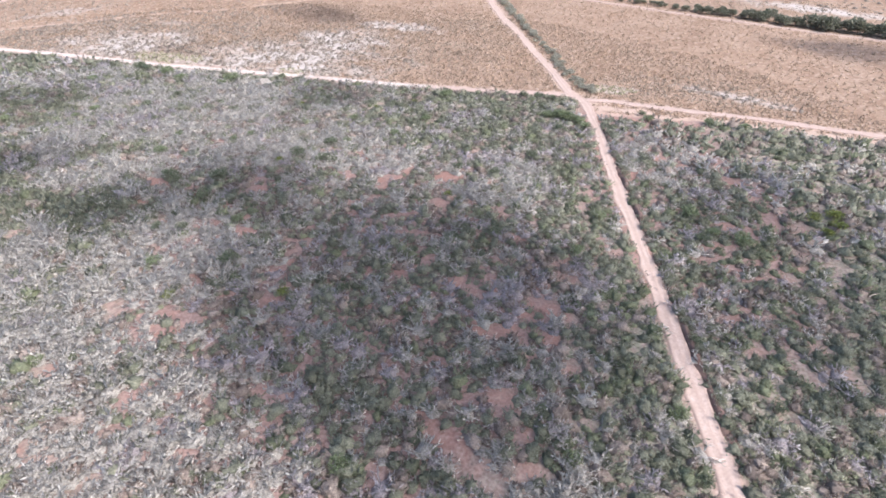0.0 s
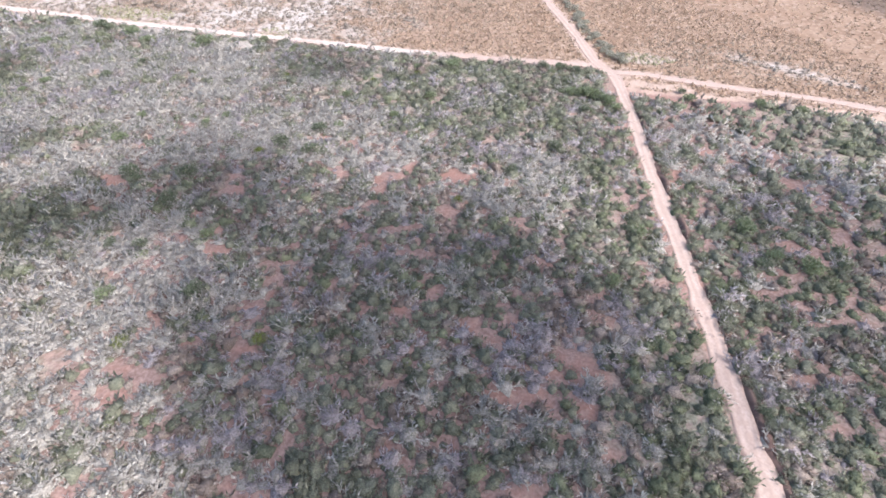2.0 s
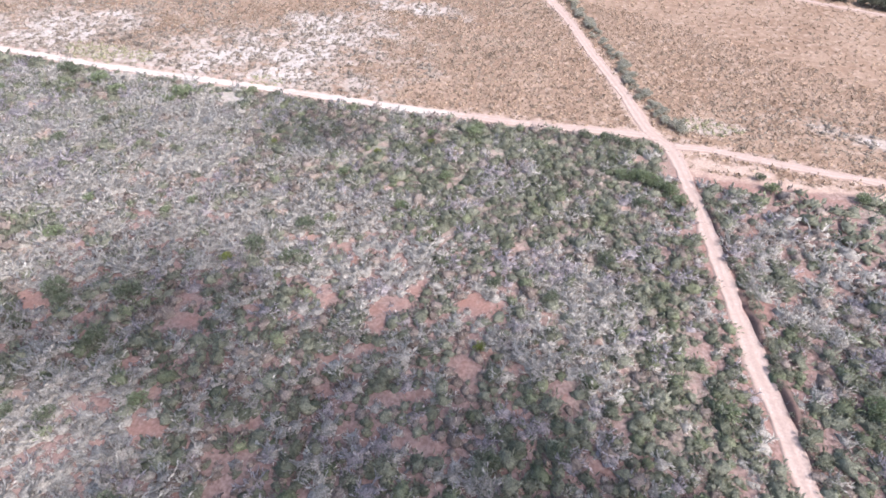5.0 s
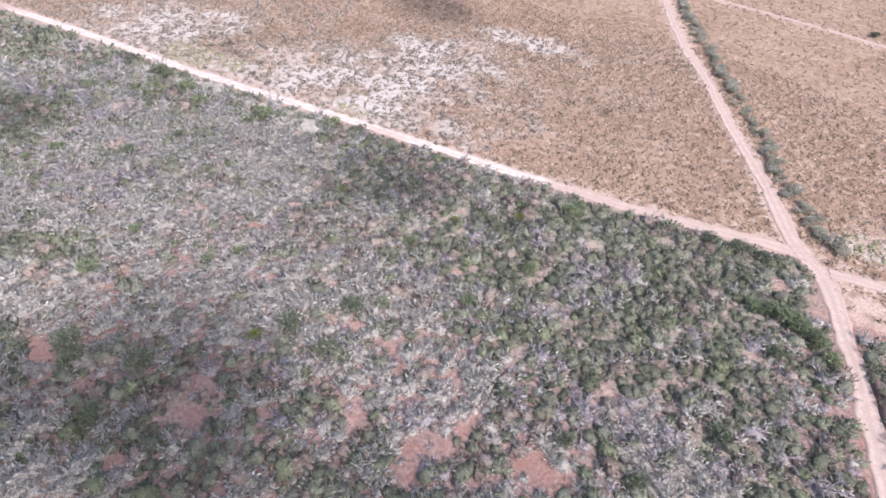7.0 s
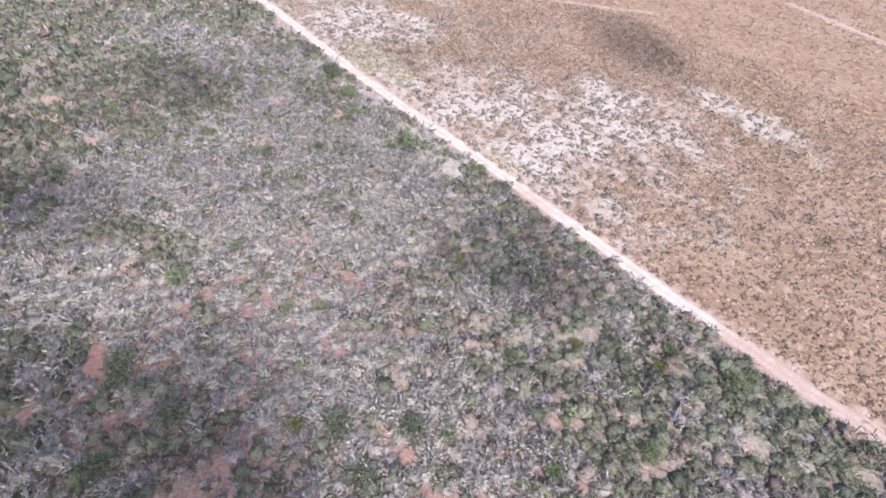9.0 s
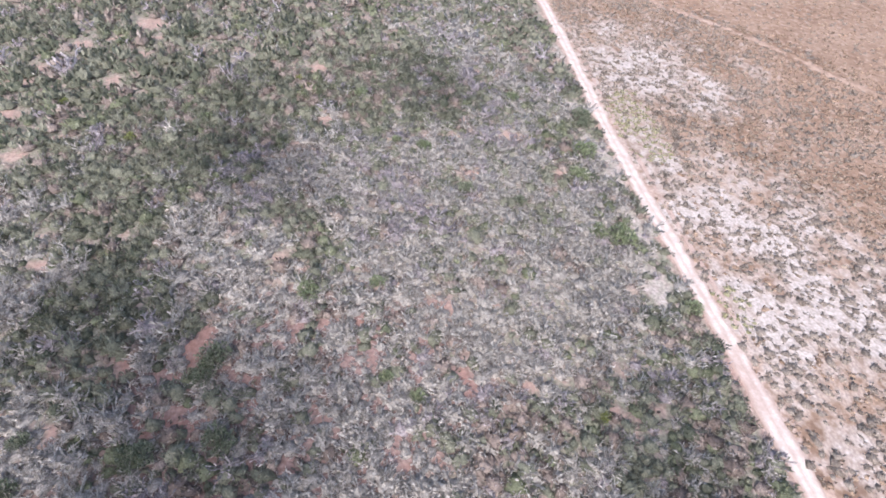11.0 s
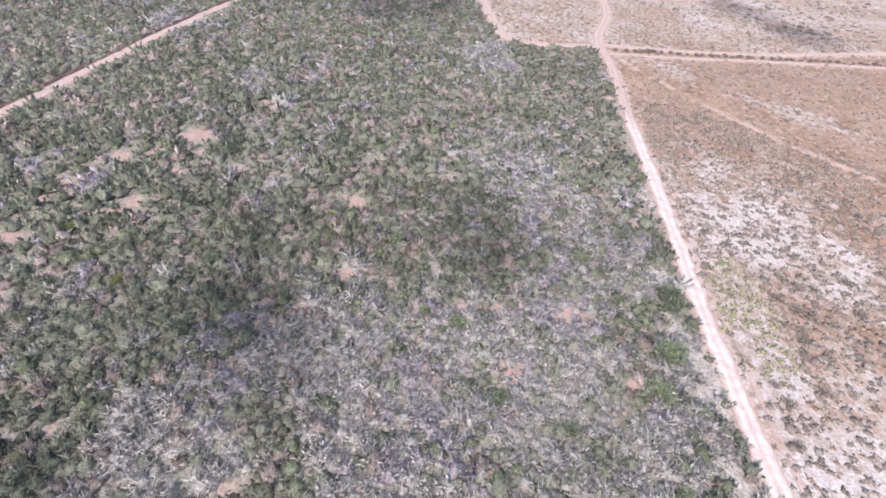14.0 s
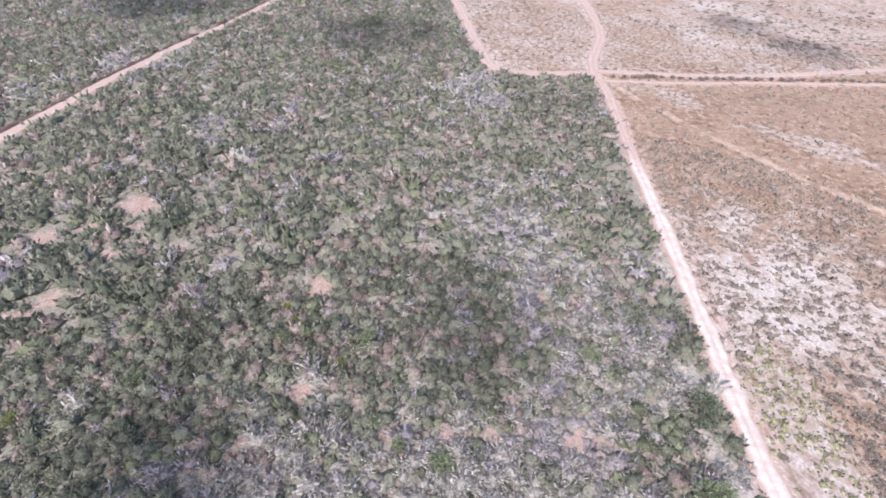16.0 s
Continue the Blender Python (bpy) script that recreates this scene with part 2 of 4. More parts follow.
def from_line(x, y, line):
    """The distance of points from a polyline."""
    best = np.full(np.shape(x), 1e9)
    for (ax, ay), (bx, by) in zip(line, line[1:]):
        dx, dy = bx - ax, by - ay
        u = np.clip(((x - ax) * dx + (y - ay) * dy) / (dx * dx + dy * dy), 0, 1)
        best = np.minimum(best, np.hypot(x - ax - u * dx, y - ay - u * dy))
    return best


def blotches(x, y, spots, ragged=0.45, size=6.0, seed=3):
    """How deep points lie in ragged ovals: 1 in the middle, 0 at the rim, less outside."""
    best = np.full(np.shape(x), -9.0)
    wob = (fractal(x, y, size, seed) - 0.5) * 2 * ragged
    for cx, cy, a, b, turn in spots:
        c, s = math.cos(radians(turn)), math.sin(radians(turn))
        u, v = (x - cx) * c + (y - cy) * s, (y - cy) * c - (x - cx) * s
        best = np.maximum(best, 1 - np.hypot(u / a, v / b) + wob)
    return best


FENCE_X = [-460, -208, -192, -190.5, -188.5, -176, -156, -143, -124, -107, -87, -75, -56, -42, -30.5, -10, 8, 22, 29, 32, 40, 50, 60, 72, 92, 130, 240]
FENCE_Y = [130, 136, 138, 150, 164.3, 163, 159.6, 157.4, 154.6, 151.7, 148.4, 146.6, 144.4, 142.6, 140.8, 137.9, 136, 135.6, 135, 125, 123.4, 122.6, 121.2, 119, 113, 101, 67]


def in_field(x, y):
    """How far north of the boundary, in metres: positive in the dry grass."""
    return y - np.interp(x, FENCE_X, FENCE_Y)


def lie(x, y):
    """The height of the ground."""
    return (value_noise(x, y, 38, 5) - 0.5) * 0.7 + (value_noise(x, y, 15, 6) - 0.5) * 0.22


def gaps(x, y):
    """Small gaps of bare earth between the shrubs, more of them where the soil is red."""
    thick = np.clip(0.5 + blotches(x, y, RED_SHADED_SOIL, 0.3, 12, 67) * 2, 0, 1)
    return np.maximum(fractal(x, y, 4.5, 41) - 0.775 + 0.04 * thick, fractal(x, y, 3.4, 43) - 0.79 + 0.085 * thick)


def road_distance(x, y):
    """The distance from the nearest road's edge, negative on the road."""
    best = np.full(np.shape(x), 1e9)
    for line, width in zip(ROADS, WIDTHS):
        best = np.minimum(best, from_line(x, y, line) - width / 2)
    return best


def nearest_camera(x, y):
    """The distance on the ground from the line that the flight covers."""
    return from_line(x, y, [(7, 10), (2, 43), (-4, 72), (-13, 92), (-28, 105), (-56, 112)])


# ---- materials ----
def blank(name):
    m = bpy.data.materials.new(name)
    m.use_nodes = True
    return m, m.node_tree.nodes, m.node_tree.links, m.node_tree.nodes["Principled BSDF"]


def mixed(nodes, links, factor, a, b, mode="MIX"):
    """A colour mix; each of the three is a socket or a value."""
    n = nodes.new("ShaderNodeMix")
    n.data_type, n.blend_type = "RGBA", mode
    for socket, value in ((n.inputs[0], factor), (n.inputs[6], a), (n.inputs[7], b)):
        if isinstance(value, (int, float)):
            socket.default_value = value
        elif isinstance(value, tuple):
            socket.default_value = (*value, 1)
        else:
            links.new(value, socket)
    return n.outputs[2]


def noise_node(nodes, links, scale, detail=4.0, low=0.35, high=0.65):
    """World-space noise, stretched to 0..1."""
    place = nodes.new("ShaderNodeNewGeometry")
    n = nodes.new("ShaderNodeTexNoise")
    n.inputs["Scale"].default_value, n.inputs["Detail"].default_value = scale, detail
    links.new(place.outputs["Position"], n.inputs["Vector"])
    ramp = nodes.new("ShaderNodeMapRange")
    ramp.inputs[1].default_value, ramp.inputs[2].default_value = low, high
    links.new(n.outputs["Fac"], ramp.inputs[0])
    return ramp.outputs[0]


def attribute(nodes, name):
    n = nodes.new("ShaderNodeAttribute")
    n.attribute_name = name
    return n.outputs["Fac"]


def foliage(name, dark, light, other, glow=0.45, rare=0.4, relief=0.25, inner=None):
    """Leaves: every plant between two colours, every leaf a little apart, some in a third colour; a little light comes through."""
    m, nodes, links, skin = blank(name)
    island = nodes.new("ShaderNodeNewGeometry").outputs["Random Per Island"]
    plant = attribute(nodes, "plant")
    base = mixed(nodes, links, plant, dark, light)
    pick = nodes.new("ShaderNodeMapRange")
    pick.inputs[1].default_value, pick.inputs[2].default_value = rare, rare + 0.45
    links.new(island, pick.inputs[0])
    outer = nodes.new("ShaderNodeMath")
    outer.operation = "MULTIPLY"
    links.new(pick.outputs[0], outer.inputs[0])
    links.new(attribute(nodes, "outer"), outer.inputs[1])
    base = mixed(nodes, links, outer.outputs[0], base, other)
    if inner:
        base = mixed(nodes, links, attribute(nodes, "outer"), inner, base)
    base = mixed(nodes, links, 0.5, base, noise_tint(nodes, links), "MULTIPLY")
    grain = noise_node(nodes, links, 3.5, 3.0, 0.35, 0.65)
    base = mixed(nodes, links, 0.6, base, mixed(nodes, links, grain, (0.78, 0.78, 0.78), (1.2, 1.2, 1.2)), "MULTIPLY")
    leaves = noise_node(nodes, links, 7.0, 2.0, 0.4, 0.6)
    base = mixed(nodes, links, 0.8, base, mixed(nodes, links, leaves, (0.72, 0.72, 0.72), (1.26, 1.26, 1.26)), "MULTIPLY")
    links.new(base, skin.inputs["Base Color"])
    bumped(nodes, links, skin, 6.0, 0.2, relief)
    skin.inputs["Roughness"].default_value = 0.75
    skin.inputs["Specular IOR Level"].default_value = 0.25
    through_leaf = nodes.new("ShaderNodeBsdfTranslucent")
    links.new(base, through_leaf.inputs[0])
    both = nodes.new("ShaderNodeMixShader")
    both.inputs[0].default_value = glow
    links.new(skin.outputs[0], both.inputs[1])
    links.new(through_leaf.outputs[0], both.inputs[2])
    links.new(both.outputs[0], nodes["Material Output"].inputs[0])
    return m


def noise_tint(nodes, links):
    n = noise_node(nodes, links, 0.35, 3.0, 0.3, 0.7)
    return mixed(nodes, links, n, (0.6, 0.6, 0.62), (1.0, 1.0, 1.0))


def bumped(nodes, links, skin, scale, height, strength=0.6):
    n = nodes.new("ShaderNodeTexNoise")
    n.inputs["Scale"].default_value, n.inputs["Detail"].default_value = scale, 6
    links.new(nodes.new("ShaderNodeNewGeometry").outputs["Position"], n.inputs["Vector"])
    b = nodes.new("ShaderNodeBump")
    b.inputs["Strength"].default_value, b.inputs["Distance"].default_value = strength, height
    links.new(n.outputs["Fac"], b.inputs["Height"])
    links.new(b.outputs[0], skin.inputs["Normal"])


def ground_material():
    m, nodes, links, skin = blank("ground")
    fine, mid, broad = noise_node(nodes, links, 3.0), noise_node(nodes, links, 0.7), noise_node(nodes, links, 0.09)
    litter = mixed(nodes, links, fine, (0.15, 0.12, 0.107), (0.265, 0.215, 0.198))
    herbs = mixed(nodes, links, fine, (0.10, 0.099, 0.076), (0.215, 0.207, 0.166))
    soil = attribute(nodes, "red")
    # The red soil's darker, redder tone carries part of the cloud's shade.
    litter = mixed(nodes, links, soil, litter, mixed(nodes, links, fine, (0.125, 0.08, 0.073), (0.245, 0.172, 0.158)))
    herbs = mixed(nodes, links, soil, herbs, litter)
    litter = mixed(nodes, links, noise_node(nodes, links, 1.3, 5.0, 0.36, 0.56), litter, herbs)
    earth = mixed(nodes, links, fine, (0.152, 0.084, 0.072), (0.228, 0.134, 0.116))
    brown = mixed(nodes, links, fine, (0.23, 0.16, 0.136), (0.33, 0.245, 0.215))
    earth = mixed(nodes, links, soil, brown, earth)
    earth = mixed(nodes, links, mixed(nodes, links, broad, (0, 0, 0), (0.5, 0.5, 0.5)), earth, mixed(nodes, links, fine, (0.195, 0.118, 0.103), (0.272, 0.18, 0.158)))
    straw = mixed(nodes, links, mid, (0.128, 0.081, 0.059), (0.245, 0.165, 0.122))
    straw = mixed(nodes, links, broad, straw, mixed(nodes, links, fine, (0.162, 0.109, 0.083), (0.295, 0.21, 0.163)))
    sand = mixed(nodes, links, fine, (0.242, 0.206, 0.192), (0.405, 0.36, 0.342))

    def edged(name, low=0.3, high=0.7, rough=0.5):
        add = nodes.new("ShaderNodeMath")
        add.operation = "MULTIPLY_ADD"
        links.new(mid, add.inputs[0])
        add.inputs[1].default_value = rough
        links.new(attribute(nodes, name), add.inputs[2])
        r = nodes.new("ShaderNodeMapRange")
        r.inputs[1].default_value, r.inputs[2].default_value = low + rough / 2, high + rough / 2
        links.new(add.outputs[0], r.inputs[0])
        return r.outputs[0]

    c = mixed(nodes, links, edged("field"), litter, straw)
    c = mixed(nodes, links, edged("bare", 0.15, 0.85, 0.7), c, mixed(nodes, links, attribute(nodes, "field"), earth, mixed(nodes, links, fine, (0.26, 0.185, 0.155), (0.36, 0.275, 0.238))))
    c = mixed(nodes, links, edged("sand", 0.1, 0.8), c, sand)
    c = mixed(nodes, links, edged("worn", 0.2, 0.9, 0.3), c, mixed(nodes, links, fine, (0.30, 0.215, 0.175), (0.41, 0.315, 0.27)))
    links.new(c, skin.inputs["Base Color"])
    skin.inputs["Roughness"].default_value = 0.95
    skin.inputs["Specular IOR Level"].default_value = 0.1
    bumped(nodes, links, skin, 1.7, 0.1, 0.35)
    return m


def road_material():
    m, nodes, links, skin = blank("road_dirt")
    fine, mid = noise_node(nodes, links, 4.0), noise_node(nodes, links, 0.8)
    pink = mixed(nodes, links, fine, (0.30, 0.228, 0.205), (0.395, 0.312, 0.286))
    pale = mixed(nodes, links, fine, (0.42, 0.37, 0.35), (0.52, 0.468, 0.445))
    c = mixed(nodes, links, attribute(nodes, "pale"), pink, pale)
    c = mixed(nodes, links, attribute(nodes, "worn"), mixed(nodes, links, 0.75, c, (0.25, 0.175, 0.15)), c)
    c = mixed(nodes, links, mixed(nodes, links, mid, (0, 0, 0), (0.55, 0.55, 0.55)), c, (0.275, 0.20, 0.175))
    links.new(c, skin.inputs["Base Color"])
    skin.inputs["Roughness"].default_value = 0.95
    skin.inputs["Specular IOR Level"].default_value = 0.1
    bumped(nodes, links, skin, 1.1, 0.04, 0.3)
    return m


def bark_material():
    m, nodes, links, skin = blank("bark")
    links.new(mixed(nodes, links, noise_node(nodes, links, 12.0), (0.07, 0.055, 0.045), (0.17, 0.14, 0.12)), skin.inputs["Base Color"])
    skin.inputs["Roughness"].default_value = 0.9
    return m


def bank_material():
    m, nodes, links, skin = blank("bank_shaded_earth")
    # Reddish-brown earth, far darker than the soil: the roadside shadow is in this colour.
    c = mixed(nodes, links, noise_node(nodes, links, 3.0), (0.062, 0.035, 0.031), (0.12, 0.07, 0.062))
    links.new(mixed(nodes, links, noise_node(nodes, links, 0.5), c, (0.095, 0.06, 0.052)), skin.inputs["Base Color"])
    skin.inputs["Roughness"].default_value = 0.95
    bumped(nodes, links, skin, 4.0, 0.08)
    return m


GROUND, DIRT, BARK, BANK = ground_material(), road_material(), bark_material(), bank_material()
SILVER = foliage("silver_leaf", (0.44, 0.408, 0.383), (0.53, 0.496, 0.472), (0.575, 0.541, 0.517), 0.5, 0.4, 0.2, (0.43, 0.397, 0.37))
GREEN = foliage("green_leaf", (0.196, 0.2, 0.15), (0.298, 0.299, 0.235), (0.33, 0.327, 0.265), 0.52, 0.42)
DEEP = foliage("deep_green_leaf", (0.134, 0.147, 0.106), (0.212, 0.211, 0.16), (0.255, 0.249, 0.2), 0.5)
MAUVE = foliage("grey_twig", (0.37, 0.325, 0.343), (0.48, 0.432, 0.458), (0.53, 0.485, 0.512), 0.5, 0.4, 0.2, (0.39, 0.342, 0.358))
FRESH = foliage("fresh_leaf", (0.15, 0.165, 0.105), (0.248, 0.263, 0.175), (0.30, 0.305, 0.22), 0.48, 0.45)
DRY = foliage("dry_leaf", (0.155, 0.12, 0.106), (0.31, 0.252, 0.226), (0.39, 0.33, 0.30), 0.3)
BRIGHT = foliage("bright_green_leaf", (0.165, 0.20, 0.115), (0.245, 0.28, 0.168), (0.31, 0.335, 0.23), 0.5)
YELLOW = foliage("yellow_green_leaf", (0.19, 0.22, 0.06), (0.26, 0.28, 0.09), (0.24, 0.26, 0.12))
LEAFY = foliage("dull_green_leaf", (0.115, 0.138, 0.09), (0.175, 0.198, 0.138), (0.25, 0.26, 0.20), 0.45)
HEDGE = foliage("hedge_leaf", (0.3, 0.288, 0.235), (0.42, 0.4, 0.335), (0.5, 0.475, 0.41), 0.55)
FAR_LEAF = foliage("far_tree_leaf", (0.115, 0.122, 0.09), (0.195, 0.198, 0.15), (0.27, 0.265, 0.21), 0.4)
STRAW = foliage("straw_blade", (0.235, 0.16, 0.117), (0.432, 0.316, 0.238), (0.52, 0.402, 0.32), 0.35, 0.55, 0.15)
PALE_STRAW = foliage("grey_straw_blade", (0.24, 0.185, 0.145), (0.37, 0.30, 0.245), (0.47, 0.405, 0.345), 0.35, 0.55, 0.15)
OLIVE_STRAW = foliage("olive_blade", (0.235, 0.222, 0.13), (0.335, 0.312, 0.198), (0.40, 0.375, 0.262), 0.35, 0.55, 0.15)
TUSSOCK = foliage("brown_tussock", (0.225, 0.166, 0.125), (0.345, 0.26, 0.2), (0.45, 0.35, 0.276), 0.38, 0.55, 0.15)
HEATH = foliage("grey_brown_leaf", (0.205, 0.168, 0.143), (0.33, 0.28, 0.243), (0.42, 0.365, 0.325), 0.42, 0.55, 0.15)


# ---- mesh helpers ----
def mesh_from(name, verts, faces, material, sides=3, extra=None, smooth=False):
    """A mesh from arrays of corners and of faces that all have the same number of sides."""
    me = bpy.data.meshes.new(name)
    me.vertices.add(len(verts))
    me.vertices.foreach_set("co", np.ascontiguousarray(verts, np.float32).ravel())
    me.loops.add(faces.size)
    me.loops.foreach_set("vertex_index", np.ascontiguousarray(faces, np.int32).ravel())
    me.polygons.add(len(faces))
    me.polygons.foreach_set("loop_start", np.arange(0, faces.size, sides, dtype=np.int32))
    me.polygons.foreach_set("loop_total", np.full(len(faces), sides, np.int32))
    for key, values in (extra or {}).items():
        a = me.attributes.new(key, "FLOAT", "POINT")
        a.data.foreach_set("value", np.ascontiguousarray(values, np.float32))
    me.update(calc_edges=True)
    me.polygons.foreach_set("use_smooth", np.full(len(faces), smooth))
    me.materials.append(material)
    return me


def sprig(verts, tris, p, way, side, l, w):
    """One leaf or twig end: a slim bent lozenge from p."""
    mid = p + way * l * 0.55 + way.cross(side) * w * 0.4
    b = len(verts)
    verts += [tuple(p), tuple(mid - side * w / 2), tuple(p + way * l), tuple(mid + side * w / 2)]
    tris += [(b, b + 1, b + 2), (b, b + 2, b + 3)]


def heart(r, verts, tris, wide, tall, sides=5):
    """A lumpy mass of inner leaves: two uneven rings and a top."""
    start = len(verts)
    for ring, (rad, z) in enumerate(((1.0, 0.0), (0.88, 0.58))):
        for k in range(sides):
            a = 2 * math.pi * k / sides + ring * 0.5 + r.uniform(-0.35, 0.35)
            q = wide * rad * r.uniform(0.6, 1.2)
            verts.append((q * math.cos(a), q * math.sin(a), z * tall * r.uniform(0.65, 1.3)))
    verts.append((r.uniform(-0.25, 0.25) * wide, r.uniform(-0.25, 0.25) * wide, tall * r.uniform(0.8, 1.05)))
    for k in range(sides):
        n = (k + 1) % sides
        tris += [(start + k, start + n, start + sides + k), (start + n, start + sides + n, start + sides + k), (start + sides + k, start + sides + n, start + 2 * sides)]


def crown_shape(seed, sides=6, sprigs=26, tall=1.0, rings=2, length=0.54, width=0.15):
    """A leafy shrub of unit radius: a lumpy mass of foliage, hidden by leafy shoots that stand up and out of it."""
    r = np.random.default_rng(seed)
    verts, tris = [], []
    levels = ((0.58, -0.05), (0.7, 0.2), (0.45, 0.46))[2 - rings:]
    lobes, turn = r.integers(2, 4), r.uniform(0, 6.28)
    for k, (rad, z) in enumerate(levels):
        for j in range(sides):
            a = 2 * math.pi * (j + 0.5 * (k % 2) + r.uniform(-0.22, 0.22)) / sides
            q = rad * (1 + 0.25 * math.sin(lobes * a + turn + k)) * r.uniform(0.75, 1.18)
            verts.append((q * math.cos(a), q * math.sin(a), (z * r.uniform(0.7, 1.3) if z > 0 else z) * tall))
    verts.append((r.uniform(-0.25, 0.25), r.uniform(-0.25, 0.25), tall * r.uniform(0.52, 0.68)))
    top = len(verts) - 1
    for k in range(len(levels) - 1):
        for j in range(sides):
            n = (j + 1) % sides
            a, b, c, d = k * sides + j, k * sides + n, (k + 1) * sides + j, (k + 1) * sides + n
            tris += [(a, b, c), (b, d, c)]
    for j in range(sides):
        tris.append(((len(levels) - 1) * sides + j, (len(levels) - 1) * sides + (j + 1) % sides, top))
    core = len(verts)
    for k in range(sprigs):
        a, d = 2 * math.pi * (k * 0.618 + r.uniform(-0.1, 0.1)), math.sqrt((k + r.uniform(0.1, 0.9)) / sprigs) * 0.88
        bulge = 1 + 0.25 * math.sin(lobes * a + turn)
        p = Vector((d * math.cos(a) * bulge, d * math.sin(a) * bulge, tall * math.sqrt(1 - d * d) * r.uniform(0.4, 0.8)))
        way = Vector((p.x * 0.65 + r.normal(0, 0.3), p.y * 0.65 + r.normal(0, 0.3), 0.8)).normalized()
        side = way.cross(Vector((math.cos(a) + r.normal(0, 0.6), math.sin(a) + r.normal(0, 0.6), 0.2))).normalized()
        sprig(verts, tris, p - way * length * 0.3, way, side, length * r.uniform(0.6, 1.3), width * r.uniform(0.7, 1.35))
    return outward(verts, tris, core)


def antler_shape(seed, stems=10, tines=3, width=0.15, tall=1.0):
    """An open shrub of unit radius: stems that lean outwards and fork like antlers, over a low mass of small leaves."""
    r = np.random.default_rng(seed)
    verts, tris = [], []
    heart(r, verts, tris, 0.76, 0.36 * tall, 6)
    core = len(verts)
    for k in range(stems):
        a = 2 * math.pi * (k * 0.618 + r.uniform(-0.12, 0.12))
        out = math.sqrt((k + 0.5) / stems)
        foot = Vector((math.cos(a) * out * 0.42, math.sin(a) * out * 0.42, 0.12 * tall))
        way = Vector((math.cos(a) * out * 0.95 + r.normal(0, 0.15), math.sin(a) * out * 0.95 + r.normal(0, 0.15), 0.8)).normalized()
        l = r.uniform(0.75, 1.15) * tall
        side = way.cross(Vector((math.cos(a + r.normal(0, 0.6)), math.sin(a + r.normal(0, 0.6)), 0.1))).normalized()
        sprig(verts, tris, foot, way, side, l, width * r.uniform(0.8, 1.2))
        for j in range(tines):
            p = foot + way * l * r.uniform(0.35, 0.8)
            turn = (1 if j % 2 else -1) * r.uniform(0.45, 0.95)
            branch = (way + side * turn + Vector((r.normal(0, 0.15), r.normal(0, 0.15), 0.1))).normalized()
            across = branch.cross(Vector((r.normal(), r.normal(), 0.2))).normalized()
            sprig(verts, tris, p, branch, across, l * r.uniform(0.35, 0.6), width * r.uniform(0.75, 1.15))
    return outward(verts, tris, core)


def outward(verts, tris, core):
    """Turn every face outwards. Gives corners, triangles, a soft normal for each corner, and 1 for the shoots, 0 for the inner mass."""
    v, t = np.array(verts, float), np.array(tris)
    away = v * (1, 1, 0.8) + (0, 0, 0.22)
    face = np.cross(v[t[:, 1]] - v[t[:, 0]], v[t[:, 2]] - v[t[:, 0]])
    back = (face * away[t].mean(1)).sum(1) < 0
    t[back] = t[back][:, ::-1]
    face[back] *= -1
    face /= np.maximum(np.linalg.norm(face, axis=1, keepdims=True), 1e-9)
    soft = np.zeros(v.shape)
    for k in range(3):
        np.add.at(soft, t[:, k], face)
    soft /= np.maximum(np.linalg.norm(soft, axis=1, keepdims=True), 1e-9)
    away /= np.linalg.norm(away, axis=1, keepdims=True)
    soft = soft * 0.42 + away * 0.58
    return v, t, soft / np.linalg.norm(soft, axis=1, keepdims=True), (np.arange(len(v)) >= core).astype(float)


def plant_shape(seed, blades, length, width, lean, core=True, flat=1.0):
    """A tuft of unit radius: a lumpy heart and blades that stand out of it."""
    r = np.random.default_rng(seed)
    verts, tris = [], []
    if core:
        heart(r, verts, tris, 0.6, 0.58 * flat)
    inner = len(verts)
    for _ in range(blades):
        a, d = r.uniform(0, 2 * math.pi), math.sqrt(r.uniform(0, 1)) * 0.95
        p = Vector((d * math.cos(a), d * math.sin(a), flat * math.sqrt(max(0.02, 1 - d * d)) * r.uniform(0.45, 0.95)))
        out = lean * d + r.normal(0, 0.3)
        way = Vector((math.cos(a) * out + r.normal(0, 0.25), math.sin(a) * out + r.normal(0, 0.25), 0.9)).normalized()
        side = way.cross(Vector((r.normal(), r.normal(), 0.4))).normalized()
        sprig(verts, tris, p - way * length * 0.3, way, side, length * r.uniform(0.6, 1.3), width * r.uniform(0.6, 1.3))
    return outward(verts, tris, inner)


